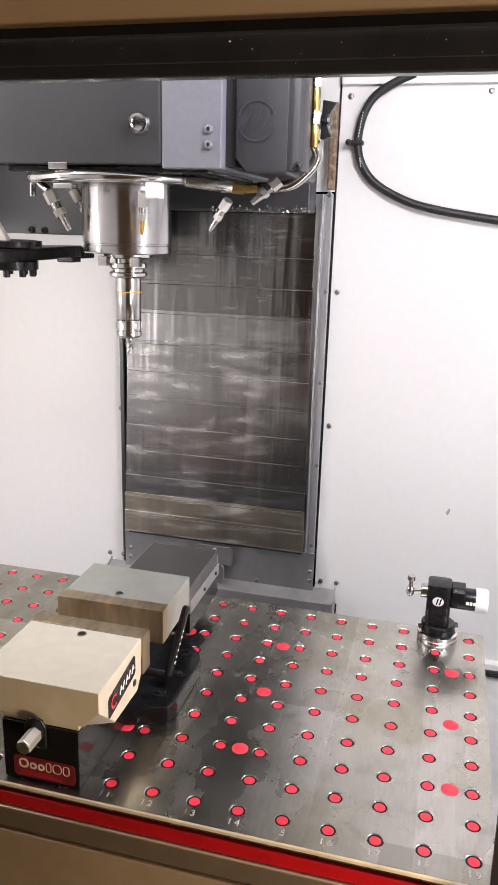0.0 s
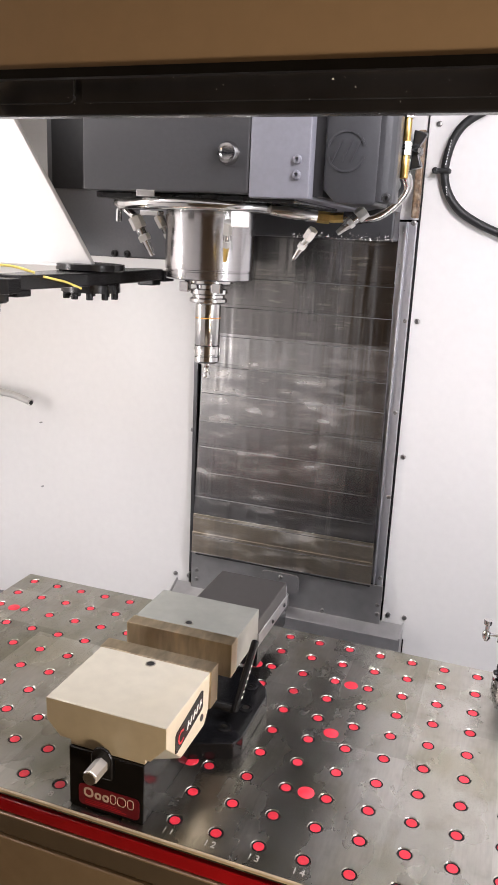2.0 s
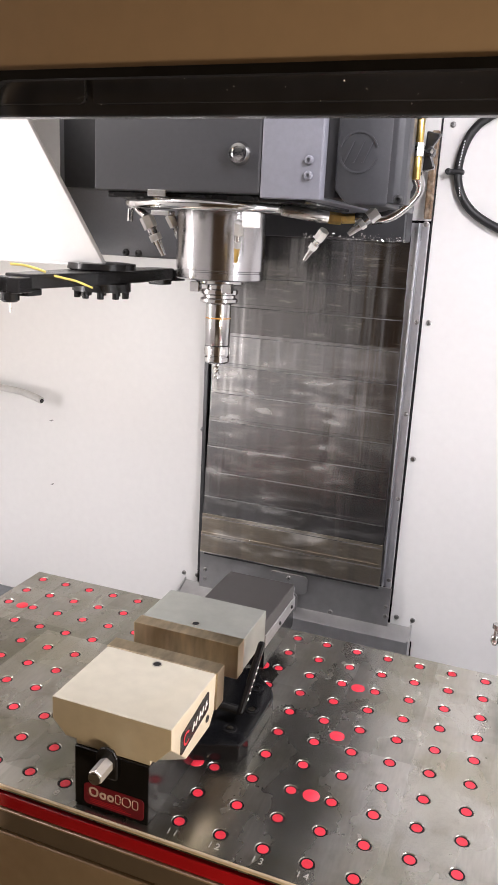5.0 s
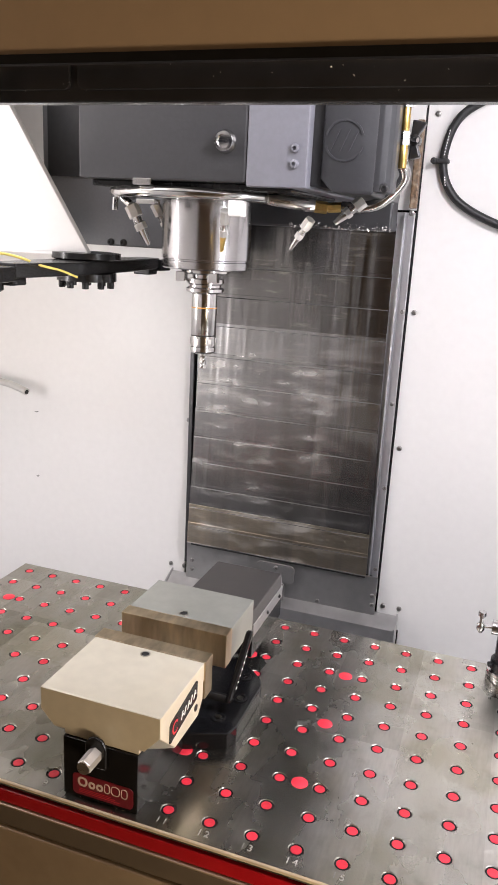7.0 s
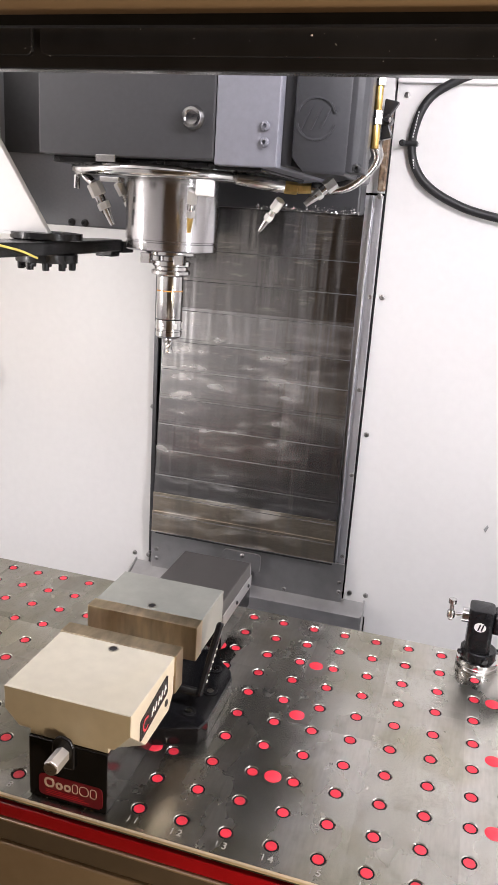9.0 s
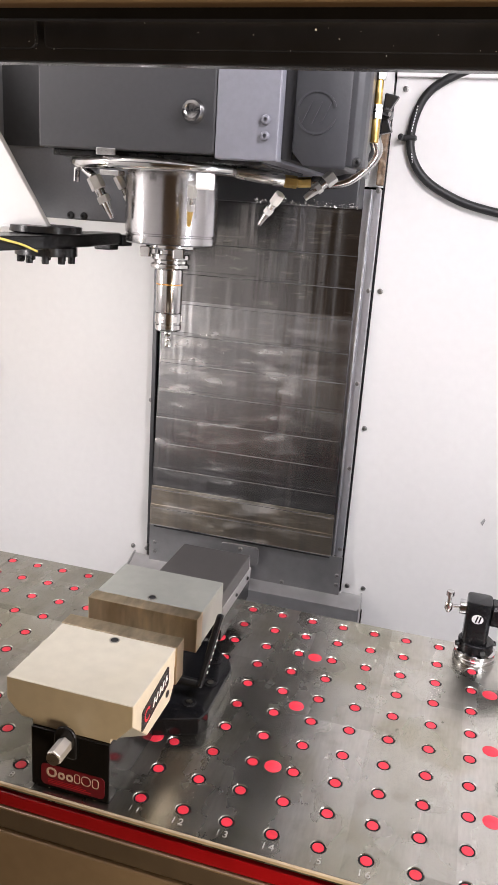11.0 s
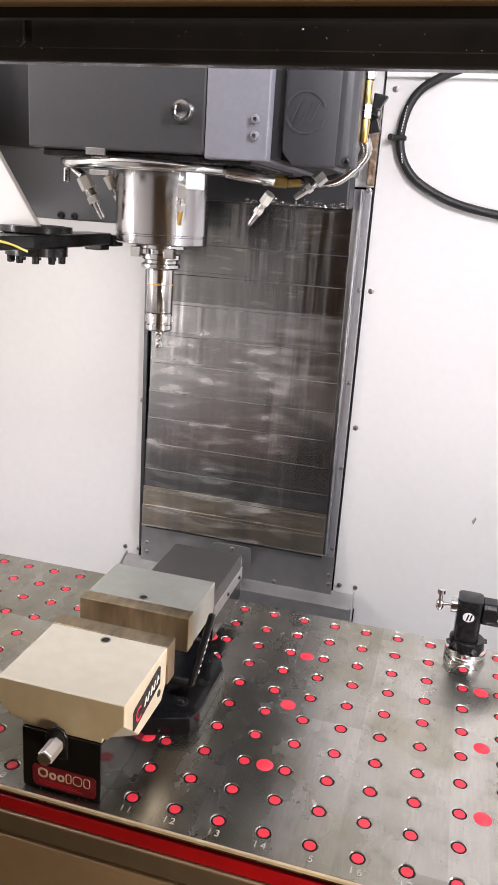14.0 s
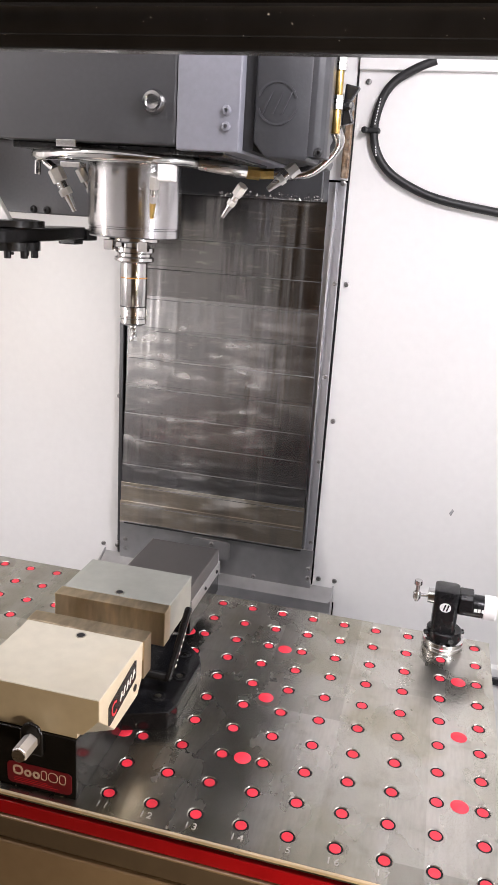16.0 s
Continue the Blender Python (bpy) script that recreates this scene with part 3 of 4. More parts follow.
part("flange", lathe([(0.022, 0.5355), (0.030, 0.5385), (0.0318, 0.540), (0.0318, 0.5445), (0.0275, 0.547), (0.0275, 0.551), (0.0318, 0.5535), (0.0318, 0.560), (0.022, 0.5615), (0.022, 0.575)], (AX, AY, 0), 48), CHROME, holder, smooth=True)
part("shank", lathe([(0.0205, 0.4665), (0.0215, 0.468), (0.0215, 0.536)], (AX, AY, 0), 40), CHROME, holder, smooth=True)
part("colour_band", lathe([(0.02165, 0.5120), (0.02165, 0.5138)], (AX, AY, 0), 40), AMBER, holder, "thin amber band", smooth=True)
nut = part("collet_nut", lathe([(0.0165, 0.4355), (0.0200, 0.4375), (0.0215, 0.4395), (0.0215, 0.4465), (0.0205, 0.4475), (0.0205, 0.4490), (0.0215, 0.450), (0.0215, 0.4655)], (AX, AY, 0), 40), CHROME, holder, "knurled collet nut", smooth=True)
for k in range(6):
    a = radians(60 * k + 20)
    part("wrench_flat", box(-.004, .004, -.0012, .0012, -.0055, .0055, 0.0006), BRUSHED, nut).data.transform(Matrix.Translation((AX + .0212 * math.cos(a), AY + .0212 * math.sin(a), .456)) @ Matrix.Rotation(a + radians(90), 4, "Z"))


def end_mill(parent, z0, z1, r):
    bm = bmesh.new()
    n, m = 22, 16
    rings = []
    for i in range(n + 1):
        f = i / n
        ring = []
        for k in range(m):
            a = 2 * math.pi * k / m
            rr = r * (0.72 + 0.28 * max(0, math.cos(3 * a))) if f < .75 else r * .95
            ring.append(bm.verts.new((AX + rr * math.cos(a + 2.6 * f), AY + rr * math.sin(a + 2.6 * f), z0 + (z1 - z0) * f)))
        rings.append(ring)
    for p, q in zip(rings, rings[1:]):
        for k in range(m):
            bm.faces.new((p[k], p[(k + 1) % m], q[(k + 1) % m], q[k]))
    bm.faces.new(rings[0][::-1])
    return part("end_mill", bm, CHROME, parent, "fluted carbide end mill")


end_mill(holder, 0.409, 0.437, 0.0065)

# coolant ring with its nozzles
ring = thing("coolant_ring", (AX, AY, 0.69), "bent stainless coolant pipe round the spindle with nozzles", "coolant pipe")
RR = 0.150
pts = [(AX + RR * math.cos(radians(a)), AY + RR * math.sin(radians(a)), 0.690) for a in range(172, 331, 6)]
part("pipe", tube(pts, 0.0085, 16), CHROME, ring, smooth=True)
part("clamp", box(-0.255, -0.225, 0.378, 0.40, 0.698, 0.7075, 0.001), CHROME, ring)
part("clamp", box(-0.255, -0.225, 0.39, 0.41, 0.672, 0.679, 0.001), CHROME, ring)


def nozzle(at, to, s=1.0, tip=None):
    a, b = Vector(at), Vector(to)
    d = b - a
    noz = part("nozzle", rod(a, a + d * .30, .0085 * s, seg=6, bevel=.001), HEX_STEEL, ring, "stainless coolant nozzle with hex fittings")
    part("ferrule", rod(a + d * .30, a + d * .50, .0058 * s, seg=16), CHROME, noz, smooth=True)
    part("hex", rod(a + d * .46, a + d * .62, .0072 * s, seg=6, bevel=.0008), HEX_STEEL, noz)
    part("tip", rod(a + d * .60, b, .0055 * s, .0032 * s, seg=16), tip or CHROME, noz, smooth=True)


part("elbow", rod((-0.336, 0.480, 0.690), (-0.3062, 0.47, 0.6717), .006, seg=12), CHROME, ring)
part("drain_cock", rod((-0.336, 0.474, 0.684), (-0.336, 0.472, 0.662), .0048, seg=10, bevel=.001), CHROME, ring)
nozzle((-0.3062, 0.47, 0.6717), (-0.2777, 0.48, 0.6115), 1.35)
nozzle((-0.2845, 0.51, 0.6757), (-0.2580, 0.53, 0.6175), 1.0, BLACK)
nozzle((-0.115, 0.395, 0.668), (-0.132, 0.43, 0.610), 0.9, BRASS)
# Steel block coloured plain white to imitate its strong glint.
part("block", box(-0.110, -0.088, 0.39, 0.41, 0.660, 0.682, 0.002), WHITE_PLASTIC, ring, "square steel end block, its glint painted white")
nozzle((-0.006, 0.46, 0.662), (-0.040, 0.48, 0.618), 0.95)
part("union", rod((-0.072, 0.455, 0.689), (-0.008, 0.484, 0.681), .0092, seg=16, bevel=.001), BRUSHED, ring, smooth=True)
part("brass_union", rod((-0.008, 0.484, 0.681), (0.010, 0.491, 0.680), .0088, seg=6, bevel=.001), BRASS, ring, "brass hex union")
part("brass_union", rod((0.010, 0.491, 0.680), (0.030, 0.50, 0.682), .0072, seg=6, bevel=.001), BRASS, ring, "brass hex union")
nozzle((0.068, 0.47, 0.692), (0.030, 0.46, 0.658), 1.15, BRUSHED)
part("pipe", tube([(0.030, 0.50, 0.682), (0.060, 0.50, 0.683), (0.085, 0.50, 0.690), (0.112, 0.49, 0.712), (0.122, 0.48, 0.728), (0.118, 0.47, 0.742)], 0.0085, 14), CHROME, ring, smooth=True)
hose = thing("coolant_manifold", (0.118, 0.46, 0.8), "brass and steel fittings stacked beside the motor cover", "fitting")
z = 0.735
for k, (h, r, m) in enumerate(((.030, .0066, BRASS), (.018, .0085, BRUSHED), (.030, .0060, BRASS), (.020, .0085, BRUSHED), (.06, .0062, BRASS), (.02, .0085, BRUSHED), (.06, .0062, BRASS))):
    part("hex_fitting" if m is BRUSHED else "brass_fitting", rod((0.1195, 0.455, z), (0.1195, 0.455, z + h), r, seg=6 if m is BRUSHED else 16, bevel=.001), m, hose, smooth=m is BRASS)
    z += h
WXC, WZC = 0.1270, 0.7770
wing = thing("wing_knob", (WXC, 0.50, WZC), "black plastic wing knob on a threaded stud", "knob")
part("hub", rod((WXC, 0.492, WZC), (WXC, 0.52, WZC), .0080, seg=20, bevel=.002), BLACK, wing, smooth=True)
for sg in (1, -1):
    part("wing", prism([(WXC - .005, WZC + sg * .004), (WXC + .004, WZC + sg * .004), (WXC + (.016 if sg > 0 else .011), WZC + sg * .023), (WXC - (.004 if sg > 0 else .006), WZC + sg * .027)], "y", 0.495, 0.510, 0.002), BLACK, wing)
part("stud", rod((WXC - .016, 0.502, WZC + .002), (WXC + .006, 0.490, WZC - .001), .0035, seg=12), CHROME, wing)
part("stem", rod((WXC, 0.52, WZC), (WXC - .02, 0.56, WZC), .006, seg=12), SHEET, wing)

# ---- tool changer ----
atc = thing("tool_changer_cover", (-0.6, 0.5, 0.6), "white sheet metal tool changer housing with a slanted side", "housing")
part("shell", prism([(-0.4016, 0.588), (-0.549, 0.818), (-0.76, 1.15), (XL + .004, 1.15), (XL + .004, 0.585)], "y", 0.50, 0.508, 0.002), COVER_DIMMED, atc)
part("side_flange", prism([(-0.4030, 0.5885), (-0.5505, 0.8185), (-0.7615, 1.15), (-0.7650, 1.15), (-0.5535, 0.8185), (-0.4065, 0.5885)], "y", 0.5085, 0.514, 0.0008), COVER_DIMMED, atc)
part("bottom_flange", box(XL + .004, -0.405, 0.497, 0.4995, 0.5845, 0.590, 0.0008), COVER_DIMMED, atc)
arm = thing("tool_change_arm", (-0.43, 0.54, 0.57), "black double-ended tool change arm at rest", "tool changer arm")
part("beam", prism([(-0.405, 0.78), (-0.452, 0.78), (-0.470, 0.62), (-0.470, 0.46), (-0.452, 0.30), (-0.405, 0.30), (-0.388, 0.46), (-0.388, 0.62)], "z", 0.556, 0.578, 0.0025), BLACK, arm)
part("hub", lathe([(0.058, 0.5785), (0.060, 0.580), (0.060, 0.590), (0.045, 0.5915)], (-0.43, 0.54, 0), 40), BLACK, arm, smooth=True)
part("hub_cap", lathe([(0.030, 0.540), (0.052, 0.542), (0.052, 0.5555)], (-0.43, 0.54, 0), 36), BLACK, arm, smooth=True)
for k in range(10):
    a = radians(36 * k + 10)
    part("bolt", rod((-0.43 + .044 * math.cos(a), 0.54 + .044 * math.sin(a), 0.530), (-0.43 + .044 * math.cos(a), 0.54 + .044 * math.sin(a), 0.542), .006, seg=10, bevel=.0008), BLACK, arm)
for y0, y1 in ((0.30, 0.335), (0.745, 0.78)):
    part("finger", box(-0.446, -0.41, y0, y1, 0.545, 0.556, 0.002), BLACK, arm)
part("marker_tag", tube([(-0.3860, 0.3335, 0.5761), (-0.3860, 0.3632, 0.5711), (-0.3860, 0.3944, 0.5657), (-0.3860, 0.4373, 0.5543)], 0.0019, 6), YELLOW, arm, "frayed yellow marker ribbon")
part("marker_tag", tube([(-0.455, 0.318, 0.590), (-0.442, 0.330, 0.589), (-0.425, 0.338, 0.585), (-0.410, 0.345, 0.580)], 0.0020, 6), YELLOW, arm, "frayed yellow marker ribbon")
spare = part("spare_holder", lathe([(0.010, 0.537), (0.014, 0.540), (0.014, 0.552)], (-0.43, 0.283, 0), 24), BLACK, arm, "black holder with a small drill")
part("drill", rod((-0.43, 0.283, 0.521), (-0.43, 0.283, 0.538), .0010, .0026, seg=10), BRUSHED, spare)
part("gripper", prism([(-0.462, 0.262), (-0.445, 0.255), (-0.438, 0.272), (-0.422, 0.272), (-0.415, 0.255), (-0.398, 0.262), (-0.402, 0.300), (-0.458, 0.300)], "z", 0.552, 0.574, 0.002), BLACK, arm)
part("gripper", prism([(-0.462, 0.818), (-0.445, 0.825), (-0.438, 0.808), (-0.422, 0.808), (-0.415, 0.825), (-0.398, 0.818), (-0.402, 0.780), (-0.458, 0.780)], "z", 0.552, 0.574, 0.002), BLACK, arm)

# coolant spout on the left
spout = thing("wash_spout", (-0.85, 0.86, 0.25), "bent stainless wash-down spout on the back wall", "spout")
part("pipe", tube([(-0.972, 0.86, 0.262), (-0.90, 0.852, 0.261), (-0.84, 0.846, 0.259), (-0.80, 0.84, 0.253), (-0.774, 0.835, 0.247)], 0.0084, 14), HEX_STEEL, spout, smooth=True)
part("mouth", rod((-0.776, 0.8355, 0.2465), (-0.7725, 0.8348, 0.2466), 0.0052, seg=14), RUBBER, spout)

# cable on the right wall
cable = thing("cable", (0.15, 0.88, 0.8), "thick black printed cable clipped to the back wall", "cable")
CP = [(0.225, 0.890, 0.905), (0.188, 0.889, 0.890), (0.152, 0.889, 0.866), (0.133, 0.889, 0.832), (0.126, 0.889, 0.786), (0.136, 0.889, 0.746), (0.165, 0.889, 0.711), (0.220, 0.889, 0.682), (0.277, 0.889, 0.666), (0.362, 0.889, 0.653), (0.467, 0.889, 0.639), (0.54, 0.889, 0.626), (0.80, 0.889, 0.59)]
part("jacket", tube(CP, 0.0078, 14), RUBBER, cable, smooth=True)
for k in range(13):
    z0 = 0.742 + .0045 * k if k < 4 else 0.796 + .0052 * (k - 4)
    x0 = 0.126 + (z0 - .786) * .14 if z0 > .79 else 0.126 + (.786 - z0) * .21
    part("print", box(-.0009, .0009, -.0004, .0004, -.0015, .0015), INK, cable).data.transform(Matrix.Translation((x0, 0.8812, z0)) @ Matrix.Rotation(radians(8 if z0 > .79 else -14), 4, "Y"))
clip = part("clip", box(0.104, 0.1375, 0.878, 0.8985, 0.780, 0.789, 0.003), RUBBER, cable, "black cable clip")
button_screw(clip, (0.1095, 0.878, 0.7845), (0, -1, 0), 0.006, RUBBER)

# ---- table, plate ----
P = 0.0508
PX0, PX1, PY0, PY1 = -10.5 * P, 8.45 * P, -0.033, 0.4815
table = thing("machine_table", (0, 0.22, -0.06), "grey steel machine table with a red front edge strip", "machine table")
part("body", box(PX0 + .01, PX1 + .002, PY0 + .012, PY1 - .02, -0.10, -0.033, 0.003), SHEET, table)
part("saddle", box(-0.40, 0.30, 0.05, 0.42, ZF, -0.10, 0.004), PAN, table)
part("front_strip", box(PX0 - .002, PX1 + .002, PY0 - .001, PY0 + .011, -0.0305, -0.0125, 0.0015), RED_BAR, table, "glossy red front strip")
part("strip_lip", box(PX0 - .002, PX1 + .002, PY0 - .004, PY0 + .011, -0.034, -0.0312, 0.0008), APRON_PAINT, table)
part("front_apron", box(PX0 - .002, PX1 + .002, PY0 - .002, PY0 + .011, -0.062, -0.0345, 0.002), APRON_DARK, table, "dull grey-brown front apron")

tray = thing("side_tray", (0.5, 0.2, -0.07), "plain sheet steel side tray beside the fixture plate", "tray")
part("pan", box(0.436, 0.80, -0.02, 0.478, -0.075, -0.070, 0.001), SHEET, tray)
part("rim", box(0.436, 0.80, 0.479, 0.487, -0.105, -0.062, 0.002), BLACK, tray)
part("support", box(0.45, 0.79, 0.0, 0.46, ZF, -0.0755, 0.002), PAN, tray)

part("lower_apron", box(PX0 - .002, PX1 + .002, PY0 - .006, PY0 + .011, -0.17, -0.0632, 0.002), APRON_PAINT, table, "tan painted lower apron")

plate = thing("fixture_plate", (0, 0.22, 0), "ground steel fixture plate with rows of plugged holes", "fixture plate")


def plate_mesh():
    """Top skin of cells, each with a countersunk hole, over a solid skirt."""
    bm = bmesh.new()
    n = 16
    xs = [PX0] + [(i + .5) * P for i in range(-10, 8)] + [PX1]
    ys = [PY0 + .0015] + [(j + .5) * P for j in range(0, 9)] + [PY1]
    for i in range(len(xs) - 1):
        for j in range(len(ys) - 1):
            x0, x1, y0, y1 = xs[i], xs[i + 1], ys[j], ys[j + 1]
            cx, cy = (i - 10) * P, j * P
            rings = []
            sq = []
            for k in range(n):
                a = 2 * math.pi * (k + .5) / n
                dx, dy = math.cos(a), math.sin(a)
                f = min((x1 - cx) / dx if dx > 0 else (x0 - cx) / dx, (y1 - cy) / dy if dy > 0 else (y0 - cy) / dy)
                sq.append(bm.verts.new((cx + dx * f, cy + dy * f, 0)))
            corners = [bm.verts.new((x1, y1, 0)), bm.verts.new((x0, y1, 0)), bm.verts.new((x0, y0, 0)), bm.verts.new((x1, y0, 0))]
            rings.append(sq)
            for r, z in ((.0095, 0), (.0085, -.0009), (.0085, -.009)):
                rings.append([bm.verts.new((cx + r * math.cos(2 * math.pi * (k + .5) / n), cy + r * math.sin(2 * math.pi * (k + .5) / n), z)) for k in range(n)])
            for p, q in zip(rings, rings[1:]):
                for k in range(n):
                    bm.faces.new((p[k], p[(k + 1) % n], q[(k + 1) % n], q[k]))
            angs = [math.atan2(c.co.y - cy, c.co.x - cx) % (2 * math.pi) for c in corners]
            for c, ang in zip(corners, angs):
                k = int((ang * n / (2 * math.pi) - .5) // 1) % n
                bm.faces.new((sq[k], c, sq[(k + 1) % n]))
    for v0, v1 in (((PX0, PY0 + .0015), (PX1, PY0 + .0015)), ((PX1, PY0 + .0015), (PX1, PY1)), ((PX1, PY1), (PX0, PY1)), ((PX0, PY1), (PX0, PY0 + .0015))):
        bm.faces.new([bm.verts.new((x, y, z)) for x, y, z in ((*v0, 0), (*v1, 0), (*v1, -.009), (*v0, -.009))])
    return bm


part("plate_top", plate_mesh(), STEEL_PLATE, plate)
part("edge_chamfer", prism([(PY0 + .0016, -.0002), (PY0, -.002), (PY0, -.0055), (PY0 + .003, -.0055), (PY0 + .003, -.0002)], "x", PX0, PX1), GLINT_EDGE, plate, "chamfered front edge with a warm glint in its colour")
part("underside", box(PX0 + .001, PX1 - .001, PY0 + .006, PY1 - .001, -0.033, -0.0092), BLACK, plate)

plug_bm = lathe([(0.0064, -0.006), (0.0064, -0.0009), (0.0059, -0.0004), (0.0012, -0.0003)], (0, 0, 0), 20)
plug_ob = finish("plug", plug_bm, RED, smooth=True)
plug_me = plug_ob.data
bpy.data.objects.remove(plug_ob)
oring_bm = lathe([(0.0084, -0.0065), (0.0084, -0.0009), (0.0065, -0.0009), (0.0065, -0.0065)], (0, 0, 0), 20)
oring_ob = finish("seal_ring", oring_bm, MATTE_BLACK)
oring_me = oring_ob.data
bpy.data.objects.remove(oring_ob)
big_bm = lathe([(0.0103, -0.0002), (0.0103, 0.0004), (0.0097, 0.0008), (0.0012, 0.0008)], (0, 0, 0), 28)
big_ob = finish("locator_plug", big_bm, RED, smooth=True)
big_me = big_ob.data
bpy.data.objects.remove(big_ob)


def numeral(text, x, y, size):
    cu = bpy.data.curves.new("numeral", "FONT")
    cu.body, cu.size, cu.align_x, cu.extrude, cu.space_character = text, size, "CENTER", 0.0002, 1.35
    tmp = new("numeral", cu)
    bpy.context.view_layer.update()
    me = bpy.data.meshes.new_from_object(tmp.evaluated_get(bpy.context.evaluated_depsgraph_get()))
    bpy.data.objects.remove(tmp)
    me.materials.clear()
    me.materials.append(ENGRAVE)
    me.transform(Matrix.Translation((x, y, 0.0004)))
    ob = new("numeral", me)
    ob.parent = plate
    ob.matrix_parent_inverse = plate.matrix_world.inverted()
    return tagged(ob, "engraved column number")


bpy.context.view_layer.update()
for i in range(-10, 9):
    numeral(str(i + 11), i * P, -0.0225, 0.0125)
    for j in range(10):
        plug = share("plug", plug_me, plate, (i * P, j * P, 0))
        share("seal_ring", oring_me, plate, (i * P, j * P, 0))
for i in (-9.4, -3.5, -0.5, 2.5, 7.5):
    for j in (2, 4.47, 6.95):
        share("locator_plug", big_me, plate, (i * P, j * P, 0), "large flush red plug")

# ---- vise ----
vise = thing("machine_vise", (-0.079, 0.2, 0), "black and satin nickel precision vise bolted to the plate", "vise")
VX0, VX1, VT = -0.1555, -0.0035, 0.130
BX0, BX1 = -0.1240, -0.0285
part("base", prism([(-0.0225, 0.0), (0.448, 0.0), (0.448, 0.077), (-0.0225, 0.077)], "x", BX0, BX1, 0.0012), ANODISED, vise, "black anodised vise base")


def side_cheek(x0, x1, parent):
    """Side skirt of the front jaw, cut back at its lower corners."""
    return part("cheek", prism([(-0.0185, 0.104), (-0.0185, 0.1297), (0.101, 0.1297), (0.101, 0.082), (0.088, 0.066), (0.022, 0.066)], "x", x0, x1, 0.0008), CREAM, parent)


front_jaw = part("front_jaw", prism([(VX0 + .0004, 0.1050), (VX0 + .0004, VT), (VX1 - .0004, VT), (VX1 - .0004, 0.1050), (BX1 - .001, 0.1050), (BX1 - .001, 0.066), (BX0 + .001, 0.066), (BX0 + .001, 0.1050)], "y", -0.0180, 0.103, 0.0003), CREAM, vise, "satin nickel moving jaw")


def corner_block(xa, xb):
    """The jaw's lower front corner, cut by a slanting facet; xa outer, xb at the base."""
    bm = bmesh.new()
    for p in ((xa, -.0175, .1055), (xb, -.0175, .0835), (xb, .014, .0665), (xa, .0215, .0655), (xa, .06, .1055), (xb, .06, .1055), (xa, .06, .0655), (xb, .06, .0665), (xb, -.0175, .1055)):
        bm.verts.new(p)
    bmesh.ops.convex_hull(bm, input=bm.verts[:])
    # Darker nickel copy: the facet's downward shade is put into its colour.
    return part("corner_block", bm, DARK_NICKEL, front_jaw, "slanted lower corner, its shade put into darker nickel")


corner_block(VX1 - .0008, BX1 + .0005)
corner_block(VX0 + .0008, BX0 - .0005)
side_cheek(VX1 - .006, VX1, front_jaw)
side_cheek(VX0, VX0 + .006, front_jaw)
part("jaw_face", prism([(VX0 + .0004, 0.1020), (VX0 + .0004, VT - .0002), (VX1 - .0004, VT - .0002), (VX1 - .0004, 0.1050), (VX1 - .019, 0.0835), (BX1 - .0005, 0.0835), (BX1 - .0005, 0.0775), (BX0 + .0005, 0.0775), (BX0 + .0005, 0.0835), (VX0 + .018, 0.0835)], "y", -0.0190, -0.0181, 0.0002), CREAM, front_jaw, "ground front face")
part("jaw_plate", box(VX0 - .0015, VX1 + .0015, 0.1035, 0.1265, 0.079, VT + .0008, 0.0007), JAW_PLATE, vise, "hardened steel jaw plate")
rear_jaw = part("rear_jaw", box(VX0, VX1, 0.1965, 0.286, 0.082, VT, 0.0009), DARK_NICKEL, vise, "satin nickel fixed jaw")
part("jaw_plate", box(VX0 - .0015, VX1 + .0012, 0.174, 0.196, 0.082, VT + .0006, 0.0007), JAW_PLATE, vise, "hardened steel jaw plate")
part("slide_rail", box(BX0 + .006, BX1 - .006, 0.10, 0.30, 0.0755, 0.0835, 0.001), BRUSHED, vise)
part("tail_cover", box(-0.1170, -0.0050, 0.287, 0.4300, 0.0850, 0.1095, 0.0012), mat("satin_tail_steel", (0.15, 0.142, 0.138), 0.42, 0.8, vary=0.05, scale=50), vise, "dull steel rear cover")
part("tail_side", box(-0.0120, -0.0045, 0.295, 0.440, 0.064, 0.0845, 0.0012), SHEET, vise)
part("tail_skirt", box(-0.0300, -0.0060, 0.295, 0.440, 0.030, 0.0635, 0.0012), ANODISED, vise, "black side skirt below the rear cover")
part("tail_end", box(-0.1150, -0.0065, 0.4305, 0.4400, 0.03, 0.100, 0.002), SHEET, vise)
for y, z in ((0.36, 0.074), (0.42, 0.074)):
    button_screw(vise, (-0.0045, y, z), (1, 0, 0), 0.003, RUBBER)
for y in (0.0914, 0.2065):
    hole = part("hole_rim", lathe([(0.0062, -.0005), (0.0062, 0.0007), (0.0048, 0.0007), (0.0048, -.0003)], (-0.0785, y, VT), 24), JAW_STEEL, vise, smooth=True)
    part("socket", lathe([(0.0048, 0), (0.0048, 0.0004), (0.001, 0.0003)], (-0.0785, y, VT), 20), RUBBER, hole)
FOOT = [(-0.030, 0.100), (0.024, 0.122), (0.030, 0.140), (0.030, 0.240), (0.022, 0.258), (-0.014, 0.292), (-0.030, 0.300)]
part("clamp_foot", prism(FOOT, "z", 0.0, 0.0245, 0.002), ANODISED, vise, "black clamping foot with bolts")
part("clamp_foot", prism([(-0.1525 - x, y) for x, y in FOOT], "z", 0.0, 0.0245, 0.002), ANODISED, vise, "black clamping foot with bolts")
